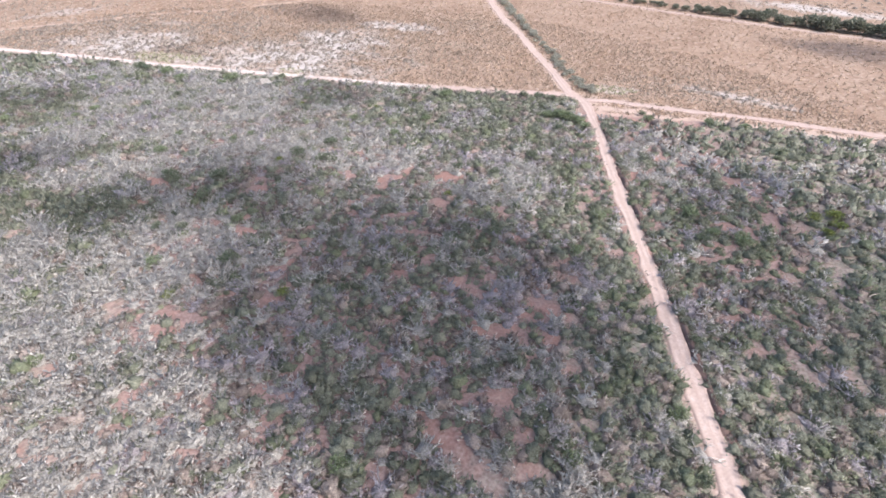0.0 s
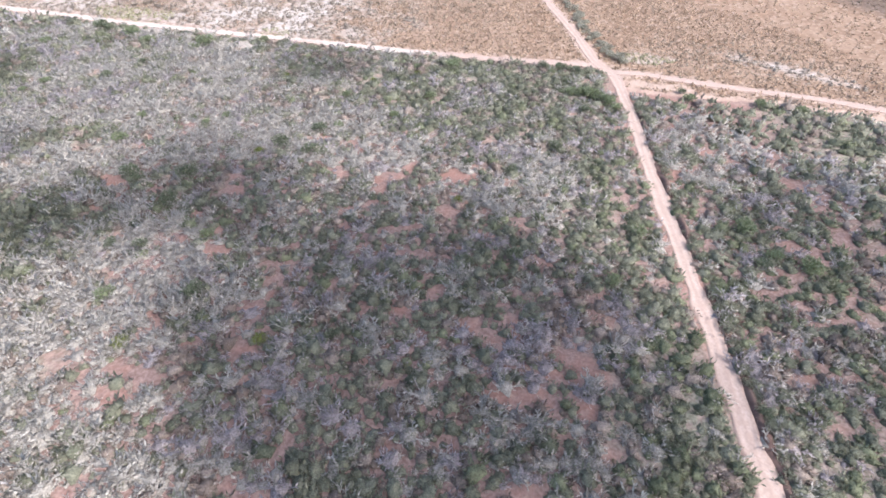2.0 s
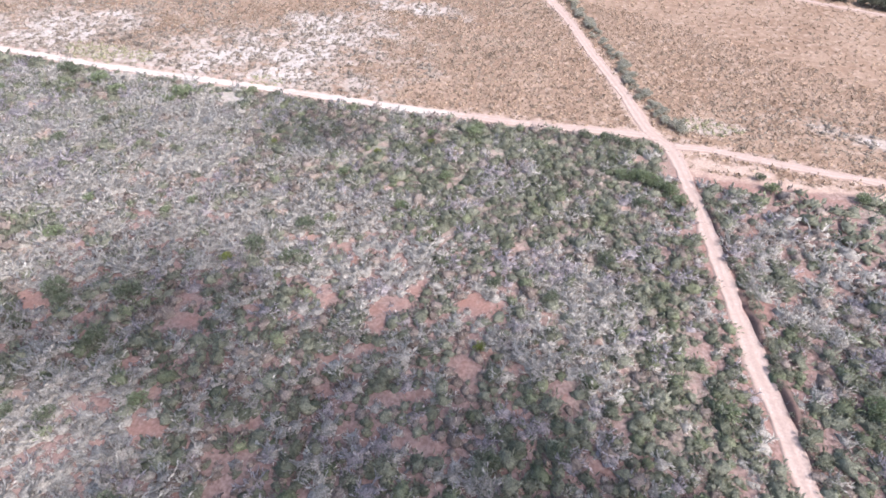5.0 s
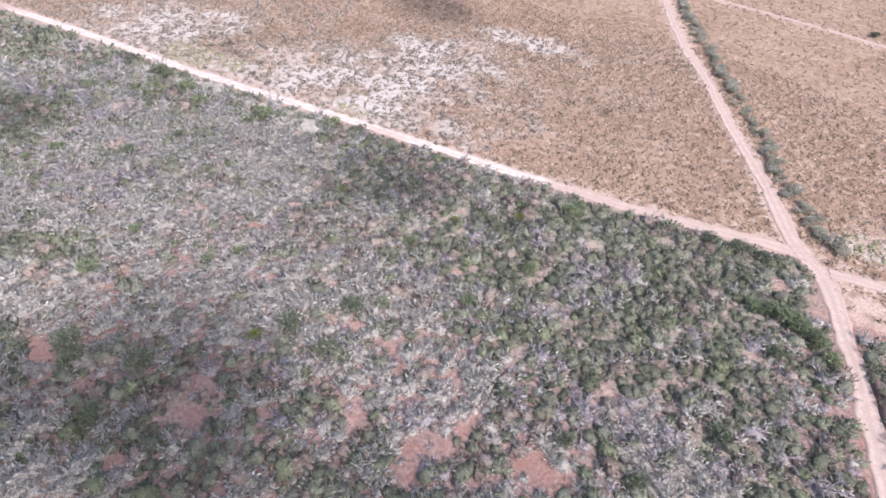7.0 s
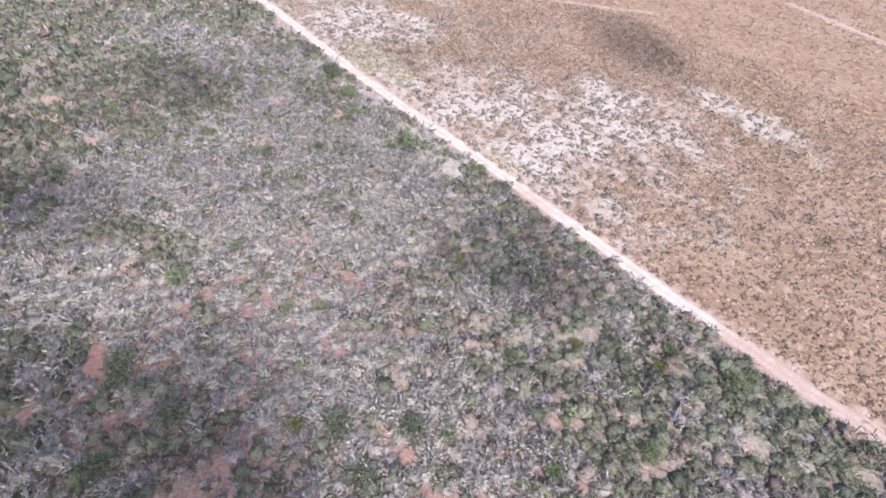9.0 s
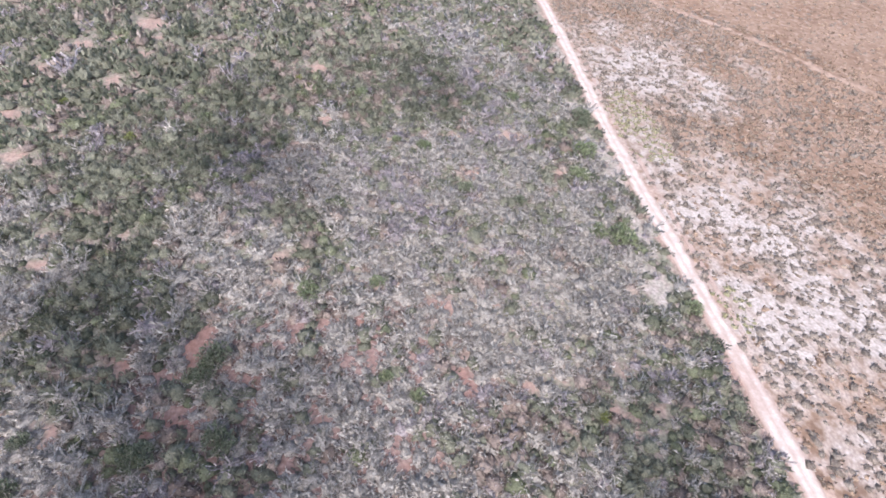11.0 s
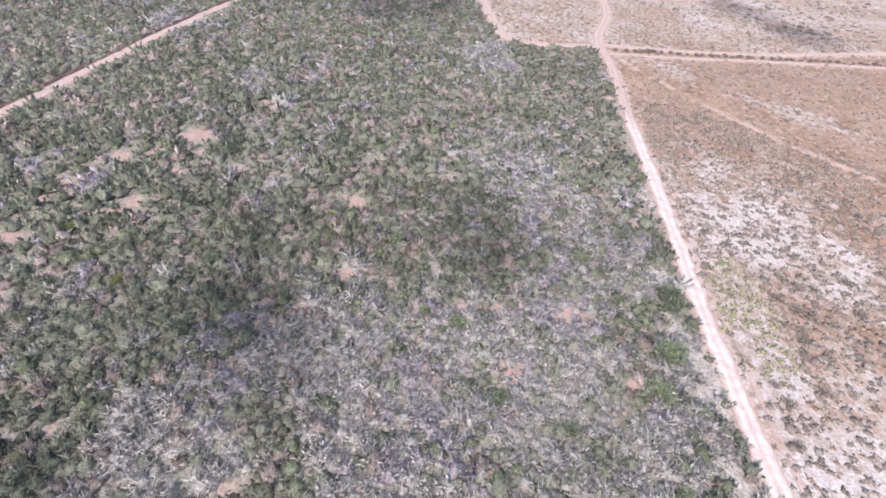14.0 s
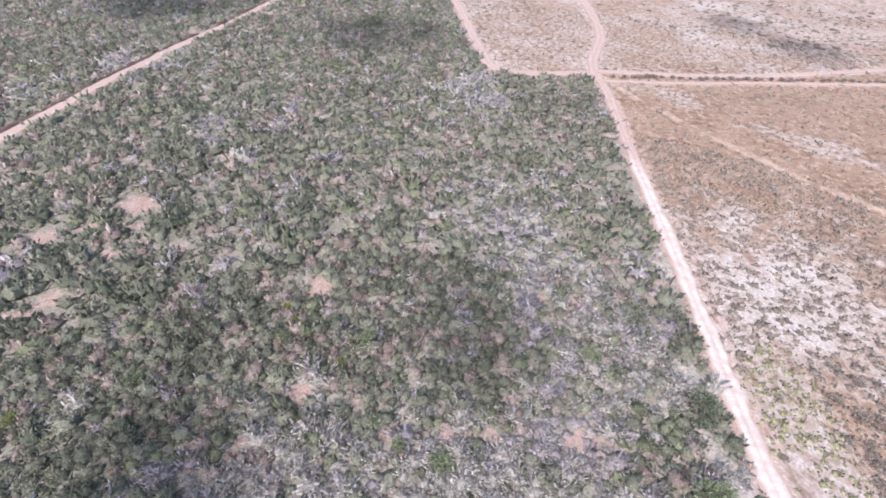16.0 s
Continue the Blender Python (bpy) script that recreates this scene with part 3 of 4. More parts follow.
def strewn(name, shapes, x, y, size, tall, material, sink=0.05):
    """Many plants in one mesh, each turned and sized at random."""
    which = rng.integers(0, len(shapes), len(x))
    all_v, all_t, all_p, all_o, all_n, start = [], [], [], [], [], 0
    z = lie(x, y) - sink
    for k, (v, t, soft, outer) in enumerate(shapes):
        at = np.nonzero(which == k)[0]
        if not len(at):
            continue
        a = rng.uniform(0, 2 * np.pi, len(at))
        c, s = np.cos(a)[:, None], np.sin(a)[:, None]
        sz = size[at][:, None]
        px = (v[None, :, 0] * c - v[None, :, 1] * s) * sz + x[at][:, None]
        py = (v[None, :, 0] * s + v[None, :, 1] * c) * sz + y[at][:, None]
        pz = v[None, :, 2] * sz * tall[at][:, None] + z[at][:, None]
        all_v.append(np.stack([px, py, pz], -1).reshape(-1, 3))
        all_n.append(np.stack([soft[None, :, 0] * c - soft[None, :, 1] * s, soft[None, :, 0] * s + soft[None, :, 1] * c, np.broadcast_to(soft[None, :, 2], px.shape)], -1).reshape(-1, 3))
        n = len(v)
        all_t.append((t[None] + (np.arange(len(at)) * n)[:, None, None] + start).reshape(-1, 3))
        all_p.append(np.repeat(rng.uniform(0, 1, len(at)), n))
        all_o.append(np.tile(outer, len(at)))
        start += n * len(at)
    me = mesh_from(name, np.concatenate(all_v), np.concatenate(all_t), material, 3, {"plant": np.concatenate(all_p), "outer": np.concatenate(all_o)}, True)
    me.normals_split_custom_set_from_vertices(np.concatenate(all_n).astype(np.float32))
    return new(name, me)


# ---- the ground ----
def spread(lo, hi, step, far):
    """Grid lines: even in the middle, wider and wider outside."""
    inner = np.arange(lo, hi + step, step)
    out = step * 1.6 ** np.arange(1, 40)
    out = np.cumsum(out)
    out = out[out < far]
    return np.concatenate([lo - out[::-1], inner, inner[-1] + out])


def build_ground():
    xs, ys = spread(-280, 150, 1.2, 3500), spread(-25, 290, 1.2, 3500)
    x, y = [g.ravel() for g in np.meshgrid(xs, ys)]
    f = in_field(x, y)
    field = np.clip(0.5 + f / 2.5, 0, 1)
    bare = np.clip(0.5 + blotches(x, y, BARE, 0.5, 2.2, 31) * 1.1, 0, 1)
    bare = np.maximum(bare, np.clip(gaps(x, y) * 7 + 0.1, 0, 0.9) * (f < 0))
    bare = np.maximum(bare, np.clip(0.85 - road_distance(x, y) / np.where(f > 0, 1.9, 0.9), 0, 1))
    east = np.clip((x - 33) / 4, 0, 1)
    bare = np.maximum(bare, east * np.clip((fractal(x, y, 5.0, 47) - 0.68) * 5, 0, 0.45) * (y < 92))
    sand = np.clip(0.3 + blotches(x, y, SAND, 0.8, 7, 51) * 0.55 + (value_noise(x, y, 3.2, 53) - 0.5) * 0.6, 0, 0.9) * (f > 1)
    sand = np.maximum(sand, np.clip(0.2 + 0.7 * (fractal(x, y, 9, 58) - 0.3), 0, 0.6) * (x < -193) * (f > 1))
    sand = np.maximum(sand, np.clip(0.3 + blotches(x, y, SANDY, 0.5, 3, 55) + (value_noise(x, y, 2.6, 56) - 0.5) * 0.4, 0, 0.5) * (f < -1))
    sand = np.maximum(sand, np.clip(0.3 + blotches(x, y, OLIVE, 0.5, 5, 63), 0, 0.5) * (f > 1))
    sand = np.maximum(sand, np.clip(0.1 + blotches(x, y, THIN_SAND, 0.8, 6, 58) + (value_noise(x, y, 2.2, 59) - 0.5) * 0.7, 0, 0.42) * (f > 1))
    worn = np.minimum(from_line(x, y, FADED_TRACK) + 0.25, from_line(x, y, EAST_SIDE_TRACK))
    worn = np.clip(0.95 - worn / 2.3, 0, 0.58) * np.clip(2.8 * fractal(x, y, 5, 65) - 0.6, 0.25, 1)
    red = np.clip(0.5 + blotches(x, y, RED_SHADED_SOIL, 0.3, 12, 67) * 2, 0, 1)
    z = lie(x, y)
    far = np.hypot(x + 60, y - 130)
    z = z * np.clip((700 - far) / 300, 0, 1)
    nx, ny = len(xs), len(ys)
    i = (np.arange(nx - 1)[None] + np.arange(ny - 1)[:, None] * nx).ravel()
    faces = np.stack([i, i + 1, i + nx + 1, i + nx], 1)
    me = mesh_from("ground", np.stack([x, y, z], 1), faces, GROUND, 4, {"field": field, "bare": bare, "sand": sand, "worn": worn, "red": red}, True)
    return tagged(new("ground", me), "dry ground of red earth, straw-coloured grass and pale sand", "ground", kind="structure")


build_ground()


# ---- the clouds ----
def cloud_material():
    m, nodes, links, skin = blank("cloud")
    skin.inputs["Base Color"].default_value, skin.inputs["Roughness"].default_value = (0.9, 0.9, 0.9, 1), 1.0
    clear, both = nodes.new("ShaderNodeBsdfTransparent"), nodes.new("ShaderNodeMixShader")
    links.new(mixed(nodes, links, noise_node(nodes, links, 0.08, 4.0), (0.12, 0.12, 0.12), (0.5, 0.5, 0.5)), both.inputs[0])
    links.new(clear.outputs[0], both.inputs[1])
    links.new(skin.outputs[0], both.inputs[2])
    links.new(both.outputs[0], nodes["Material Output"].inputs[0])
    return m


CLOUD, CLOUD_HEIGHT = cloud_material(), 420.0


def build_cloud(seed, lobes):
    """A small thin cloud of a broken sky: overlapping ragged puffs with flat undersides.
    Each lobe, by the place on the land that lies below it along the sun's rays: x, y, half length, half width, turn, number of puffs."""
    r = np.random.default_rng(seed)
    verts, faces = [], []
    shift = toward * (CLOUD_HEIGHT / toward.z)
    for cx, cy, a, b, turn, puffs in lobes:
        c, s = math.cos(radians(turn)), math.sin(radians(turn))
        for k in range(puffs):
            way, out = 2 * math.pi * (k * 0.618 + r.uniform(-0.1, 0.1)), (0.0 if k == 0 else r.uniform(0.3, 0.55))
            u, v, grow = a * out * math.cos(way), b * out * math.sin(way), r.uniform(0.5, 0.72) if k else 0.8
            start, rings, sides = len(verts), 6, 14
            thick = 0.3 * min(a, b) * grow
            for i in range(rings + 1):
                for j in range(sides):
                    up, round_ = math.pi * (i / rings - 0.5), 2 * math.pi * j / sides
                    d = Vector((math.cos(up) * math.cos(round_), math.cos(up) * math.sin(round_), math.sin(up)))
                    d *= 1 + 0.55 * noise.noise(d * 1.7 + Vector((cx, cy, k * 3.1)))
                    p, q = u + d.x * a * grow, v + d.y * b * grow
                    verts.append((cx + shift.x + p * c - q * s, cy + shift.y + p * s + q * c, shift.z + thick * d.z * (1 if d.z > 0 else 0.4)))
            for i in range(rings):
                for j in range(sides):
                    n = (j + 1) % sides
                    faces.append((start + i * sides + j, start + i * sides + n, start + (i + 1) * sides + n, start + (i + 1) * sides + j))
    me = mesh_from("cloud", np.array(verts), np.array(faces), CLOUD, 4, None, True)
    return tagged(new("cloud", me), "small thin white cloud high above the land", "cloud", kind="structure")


# Unseen clouds; the one-puff lobe at (54, 72) is added to dim the east.
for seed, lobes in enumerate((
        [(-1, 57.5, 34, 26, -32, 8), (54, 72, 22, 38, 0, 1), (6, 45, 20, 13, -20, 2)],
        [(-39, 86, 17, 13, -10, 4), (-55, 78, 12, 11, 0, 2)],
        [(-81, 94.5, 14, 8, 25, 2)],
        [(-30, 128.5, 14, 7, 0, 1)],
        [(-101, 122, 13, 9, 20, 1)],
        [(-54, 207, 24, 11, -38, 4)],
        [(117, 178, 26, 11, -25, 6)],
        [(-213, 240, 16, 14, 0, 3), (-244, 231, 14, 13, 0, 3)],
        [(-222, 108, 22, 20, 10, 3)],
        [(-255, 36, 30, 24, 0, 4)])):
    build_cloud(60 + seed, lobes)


# ---- the roads ----
def smoothed(line, step):
    """Points at even steps along a gentle curve through the plan's corners."""
    p = np.array(line, float)
    fine = []
    for k in range(len(p) - 1):
        a, b, c, d = p[max(k - 1, 0)], p[k], p[k + 1], p[min(k + 2, len(p) - 1)]
        span = np.linalg.norm(c - b)
        m1 = (c - a) / max(np.linalg.norm(c - a), 1e-6) * span
        m2 = (d - b) / max(np.linalg.norm(d - b), 1e-6) * span
        for u in np.arange(0, 1, min(0.5, step / span)):
            fine.append((2 * u**3 - 3 * u**2 + 1) * b + (u**3 - 2 * u**2 + u) * m1 + (3 * u**2 - 2 * u**3) * c + (u**3 - u**2) * m2)
    fine.append(p[-1])
    return np.array(fine)


def build_road(name, line, width, label, lift, pale_at=None, seed=0, rough=0.012):
    """A worn earth track: two wheel ruts, a crown between them, ragged edges that run out under the verge."""
    c = smoothed(line, 0.5)
    d = np.gradient(c, axis=0)
    d /= np.linalg.norm(d, axis=1)[:, None]
    n = np.stack([-d[:, 1], d[:, 0]], 1)
    across = np.array([-1.0, -0.86, -0.62, -0.42, -0.2, 0, 0.2, 0.42, 0.62, 0.86, 1.0])
    rise = np.array([-0.16, 0.03, 0.02, -0.035, -0.01, 0.025, -0.01, -0.035, 0.02, 0.03, -0.16])
    run = np.arange(len(c)) * 0.5
    c = c + n * (0.5 * (fractal(run, run * 0 + seed, 9.0, 73) - 0.5))[:, None]
    left = width / 2 * (0.45 + 0.75 * fractal(run, run * 0 + seed, 4.5, 71) + 0.24 * value_noise(run, run * 0 + seed, 1.3, 74) + 0.22 * value_noise(run, run * 0 + seed, 2.7, 76))
    right = width / 2 * (0.45 + 0.75 * fractal(run, run * 0 + seed + 50, 4.5, 72) + 0.24 * value_noise(run, run * 0 + seed + 50, 1.3, 75) + 0.22 * value_noise(run, run * 0 + seed + 50, 2.7, 78))
    half = np.where(across[None] < 0, right[:, None], left[:, None])
    off = across[None] * half
    x, y = c[:, None, 0] + n[:, None, 0] * off, c[:, None, 1] + n[:, None, 1] * off
    z = lie(x, y) + rise[None] + lift + rough * (value_noise(x, y, 2.3, 77) - 0.5)
    z[:, [0, -1]] -= 0.05
    pale = np.zeros(x.shape)
    if pale_at is not None:
        pale = np.clip(0.5 + blotches(x, y, pale_at, 0.3, 8, 81) * 2.5, 0, 1)
    rows, cols = x.shape
    i = (np.arange(cols - 1)[None] + np.arange(rows - 1)[:, None] * cols).ravel()
    faces = np.stack([i, i + 1, i + cols + 1, i + cols], 1)
    me = mesh_from(name, np.stack([x, y, z], -1).reshape(-1, 3), faces, DIRT, 4, {"pale": pale.ravel(), "worn": np.broadcast_to(np.array([0, 0.1, 0.6, 1, 0.75, 0.35, 0.75, 1, 0.6, 0.1, 0])[None], x.shape).ravel()}, True)
    return tagged(new(name, me), label, "road", kind="structure")


PALE_STRETCH = [(-66, 146, 34, 8, 0), (-98, 150, 24, 7, 0), (-122, 154, 20, 6, 0), (-20, 140, 14, 5, 0)]
build_road("road_main", MAIN_TRACK, 2.6, "pale pink earth track with two wheel ruts", 0.06, None, 1)
build_road("road_boundary", BOUNDARY_TRACK, 2.5, "pale sandy track between scrub and dry grass", 0.075, PALE_STRETCH, 2)
build_road("road_north_west", NORTH_WEST_TRACK, 3.4, "pink earth track that winds through dry grass", 0.09, None, 3)
build_road("road_west", WEST_TRACK, 3.4, "pink earth track along the edge of the scrub", 0.105, None, 4)
build_road("road_hedge_near", HEDGE_TRACK_NEAR, 1.8, "narrow pale track beside a row of shrubs", 0.12, None, 5)
build_road("road_hedge_far", HEDGE_TRACK_FAR, 3.0, "pale earth track beyond a row of shrubs", 0.135, None, 6)
build_road("road_south_west", SOUTH_WEST_TRACK, 2.8, "pink earth track cut straight through dense scrub", 0.06, None, 7)
build_road("road_east", EAST_TRACK, 2.2, "worn pinkish track along the edge of the scrub", 0.12, None, 8)
build_road("road_far", FAR_TRACK, 1.8, "distant pale track in front of trees", 0.06, None, 9)


build_road("road_side", SIDE_TRACK, 0.7, "narrow pale wheel track beside the sandy track", 0.01, None, 11, 0.12)


def build_bank(name, line, offset, height, label, seed):
    """A low earth bank thrown up along one side of a track: steep towards the track, gentle behind."""
    c = smoothed(line, 0.7)
    d = np.gradient(c, axis=0)
    d /= np.linalg.norm(d, axis=1)[:, None]
    n = np.stack([d[:, 1], -d[:, 0]], 1)
    run = np.arange(len(c)) * 0.7
    grow = np.clip(np.minimum(run, run[-1] - run) / 6, 0, 1) * np.clip(2.6 * fractal(run, run * 0 + seed, 5, 87) - 0.75, 0, 1.3)
    across = np.array([0.0, 0.2, 0.4, 0.6, 0.85, 1.15, 1.5])
    rise = np.array([-0.12, 0.45, 0.85, 1.0, 0.85, 0.4, -0.15])
    off = offset + across[None] + 0.35 * (fractal(run, run * 0 + seed + 9, 3, 88)[:, None] - 0.5)
    x, y = c[:, None, 0] + n[:, None, 0] * off, c[:, None, 1] + n[:, None, 1] * off
    z = lie(x, y) + rise[None] * height * grow[:, None] - 0.03 + 0.3 * (value_noise(x, y, 1.1, 89) - 0.5)
    rows, cols = x.shape
    i = (np.arange(cols - 1)[None] + np.arange(rows - 1)[:, None] * cols).ravel()
    faces = np.stack([i, i + cols, i + cols + 1, i + 1], 1)
    return tagged(new(name, mesh_from(name, np.stack([x, y, z], -1).reshape(-1, 3), faces, BANK, 4, None, True)), label, "bank", kind="structure")


build_bank("bank_main", [(31.9, 40), (31.6, 65), (31.2, 82), (30.7, 97), (30.6, 112), (30.3, 120)], 1.05, 0.6, "low reddish-brown earth bank beside the track, darkened as in shade", 1)
build_bank("bank_south_west", [(-330, 89), (-261.5, 70.3), (-228, 61), (-203, 52.5), (-182, 46.8), (-165, 42.3), (-152, 39), (-123.4, 32.8), (-100, 27.2)], 1.3, 0.7, "low reddish-brown earth bank beside the track, darkened as in shade", 5)


# ---- scrub ----
def scatter(x0, x1, y0, y1, step):
    """Uneven places, about one to every square of that step."""
    gx, gy = np.meshgrid(np.arange(x0, x1, step), np.arange(y0, y1, step))
    x = gx.ravel() + rng.uniform(-0.48, 0.48, gx.size) * step
    y = gy.ravel() + rng.uniform(-0.48, 0.48, gx.size) * step
    return x, y


def scrub():
    near_x, near_y = scatter(-330, 150, -40, 165, 1.04)
    far_x, far_y = scatter(-330, 150, -40, 165, 1.65)
    is_near, is_far = (nearest_camera(near_x, near_y) <= 58) & (near_y > 16), (nearest_camera(far_x, far_y) > 58) | (far_y <= 16)
    x, y = np.concatenate([near_x[is_near], far_x[is_far]]), np.concatenate([near_y[is_near], far_y[is_far]])
    near = np.where(y <= 16, 100, nearest_camera(x, y))
    keep = (in_field(x, y) < -0.5 + (value_noise(x, y, 3, 91) - 0.5) * 1.2) & (road_distance(x, y) > np.where(near > 58, 0.7, 0.15) + 0.9 * np.clip(value_noise(x, y, 1.7, 92) - 0.4, -0.1, 1)) & (near < 260)
    x, y, near = x[keep], y[keep], near[keep]
    chance = np.where(blotches(x, y, BARE, 0.5, 2.2, 31) > np.where(near > 58, -0.3, 0.05), 0.08, 0.98) * np.where(gaps(x, y) > 0.0, 0.14, 1.0)
    chance *= np.where(blotches(x, y, SANDY, 0.5, 3, 55) > 0.0, 0.25, 1.0)
    east = np.clip((x - 33) / 4, 0, 1)
    chance *= 1 - 0.2 * east * (fractal(x, y, 5.0, 47) > 0.6) * (y < 92)
    keep = rng.uniform(0, 1, len(x)) < chance
    x, y, near, east = x[keep], y[keep], near[keep], east[keep]
    pale = np.clip(0.5 + blotches(x, y, PALE, 0.45, 9, 35) * 1.6, 0, 1)
    grey = np.clip(0.3 + blotches(x, y, GREY, 0.4, 4, 37) * 1.5, 0, 1)
    lush = np.clip(0.5 + blotches(x, y, LUSH, 0.4, 8, 39) * 1.5, 0, 1)
    beside = np.clip(1.2 - np.abs(from_line(x, y, MAIN_TRACK) - 4) / 7, 0, 1)
    west = np.clip((-66 - x) / 20, 0, 1)
    dense = np.clip(0.5 + blotches(x, y, DENSE, 0.5, 9, 36), 0, 1)
    red = np.clip(0.5 + blotches(x, y, RED_SHADED_SOIL, 0.3, 12, 67) * 2, 0, 1)
    # The red term also adds mauve shrubs that tint the shaded zone.
    weights = np.stack([
        0.34 - 0.1 * east - 0.15 * lush - 0.2 * west - 0.2 * dense + 0.35 * red + 5.5 * pale * (1 - 0.45 * west),
        1.0 + 0.4 * east + 0.5 * lush + 0.4 * west - 0.35 * pale,
        0.26 + 0.3 * west + 0.25 * lush + 0.45 * east - 0.2 * pale + 1.3 * dense,
        0.12 + 0.14 * red + (2.2 - 0.8 * east) * grey + 0.5 * pale * west,
        0.36 + 0.25 * east + 0.2 * west + 0.12 * red,
        0.14 + 0.4 * beside + 0.2 * east + 0.3 * lush + 0.08 * west,
    ], 1)
    for k in range(6):
        weights[:, k] *= 0.22 + 12.0 * np.clip(0.55 * fractal(x, y, 7, 101 + 7 * k) + 0.45 * value_noise(x, y, 3.4, 201 + 7 * k) - 0.30, 0, 1) ** 2.4
    weights = np.clip(weights, 0.01, None)
    cut = np.cumsum(weights / weights.sum(1, keepdims=True), 1)
    kind = (rng.uniform(0, 1, len(x))[:, None] > cut).sum(1)
    kinds = (
        ("silvery_scrub", SILVER, "silvery grey-green low shrubs growing close together", True),
        ("green_scrub", GREEN, "dull green leafy low shrubs growing close together", False),
        ("dark_scrub", DEEP, "dark green dense low shrubs on red earth", False),
        ("twiggy_scrub", MAUVE, "leafless mauve-grey twiggy shrubs among green ones", True),
        ("dry_scrub", DRY, "dry brownish low shrubs among green ones", False),
        ("leafy_scrub", FRESH, "fresh green leafy low shrubs growing close together", False),
    )
    for k, (name, material, label, open_form) in enumerate(kinds):
        for far in (False, True):
            at = (kind == k) & ((near > 58) == far)
            if open_form:
                shapes = [antler_shape(300 + 20 * k + j, 5 if far else 11, 2 if far else 3, 0.25 if far else 0.135) for j in range(12)]
            elif far:
                shapes = [crown_shape(500 + 20 * k + j, 5, 9, 1.0, 1, 0.66, 0.29) for j in range(10)]
            else:
                shapes = [crown_shape(300 + 20 * k + j) for j in range(14)]
            n = int(at.sum())
            size = np.clip(rng.lognormal(-0.1, 0.34, n), 0.42, 1.5) * (1.08 if open_form else 1.0) * (1.36 if far else 1.0)
            ob = strewn(name, shapes, x[at], y[at], size, np.clip(rng.lognormal(-0.28, 0.22, n), 0.45, 1.15) * (1 + 0.3 * dense[at]) * (0.9 if open_form else 1.0), material)
            tagged(ob, label if not far else label.replace("growing close together", "in the distance"), "scrub", kind="stuff")


scrub()


# ---- dry grass ----
def dry_grass():
    close_x, close_y = scatter(-215, 110, 100, 245, 0.95)
    wide_x, wide_y = scatter(-330, 170, 60, 310, 1.85)
    a, b = nearest_camera(close_x, close_y) <= 110, nearest_camera(wide_x, wide_y) > 110
    x, y = np.concatenate([close_x[a], wide_x[b]]), np.concatenate([close_y[a], wide_y[b]])
    near, f = nearest_camera(x, y), in_field(x, y)
    keep = (f > 0.6) & (road_distance(x, y) > -0.1) & (near < 210)
    x, y, near = x[keep], y[keep], near[keep]
    sand = blotches(x, y, SAND, 0.8, 7, 51)
    heathy = np.clip(0.4 + blotches(x, y, HEATHY, 0.5, 10, 57), 0, 1)
    u = rng.uniform(0, 1, len(x))
    share = np.where(sand > -0.3, 0.56, np.interp(x, [-90, -50, 0, 15], [0.32, 0.27, 0.24, 0.24]) + 0.32 * heathy) * (0.55 + 0.9 * fractal(x, y, 6, 131))
    open_soil = blotches(x, y, BARE, 0.35, 2.2, 31) > 0
    u = np.where(open_soil & (u > 0.25), 2.0, u)
    heath = (u < share) & (from_line(x, y, FADED_TRACK) > 0.9)
    straw = ~heath & (u < np.where(sand > 0.0, share + 0.12, 0.97)) & (from_line(x, y, FADED_TRACK) > 1.3)
    greyer = heathy + np.where(x < -193, 0.7, np.where(x < -60, 0.25, 0.0)) + rng.normal(0, 0.2, len(x)) > 0.5
    olive = blotches(x, y, OLIVE, 0.5, 5, 63) > 0
    here = olive & (straw | heath)
    shapes = [plant_shape(760 + j, 6, 0.55, 0.34, 1.0, True, 0.6) for j in range(8)]
    n = int(here.sum())
    tagged(strewn("green_grass", shapes, x[here], y[here], rng.uniform(0.4, 0.8, n), rng.uniform(0.6, 1.1, n), OLIVE_STRAW, 0.04),
           "tufts of olive-green grass in a dry field", "grass", kind="stuff")
    heath &= ~olive
    for far in (False, True):
      for grey in (False, True):
        here = straw & ((near > 110) == far) & (greyer == grey) & ~olive
        shapes = [plant_shape(700 + j, 2 if far else 4, 0.62, 0.36, 1.0, True, 0.55) for j in range(12)]
        n = int(here.sum())
        tagged(strewn("dry_grass", shapes, x[here], y[here], rng.uniform(0.4, 0.8, n) * (1.25 if far else 1), rng.uniform(0.6, 1.1, n), PALE_STRAW if grey else STRAW, 0.04),
               "tufts of greyish dry grass on sandy ground" if grey else "tufts of straw-coloured dry grass on a field", "grass", kind="stuff")
    shapes = [crown_shape(730 + j, 5, 6, 0.85, 1, 0.5, 0.34) for j in range(12)]
    tufts = [plant_shape(740 + j, 7, 0.6, 0.32, 1.0, True, 0.55) for j in range(12)]
    on_sand = (sand > -0.15) | ((x < -70) & (value_noise(x, y, 7, 145) > 0.4))
    for here, material, name, label in ((heath & on_sand, HEATH, "heath", "small grey-brown shrubs dotted over pale sand"),
                                        (heath & ~on_sand, TUSSOCK, "tussock", "brown grass tussocks dotted over a dry field")):
        n = int(here.sum())
        tagged(strewn(name, tufts if material is TUSSOCK else shapes, x[here], y[here], np.clip(rng.lognormal(-0.62, 0.32, n), 0.25, 1.0), rng.uniform(0.6, 1.0, n), material), label, "shrubs", kind="stuff")



dry_grass()


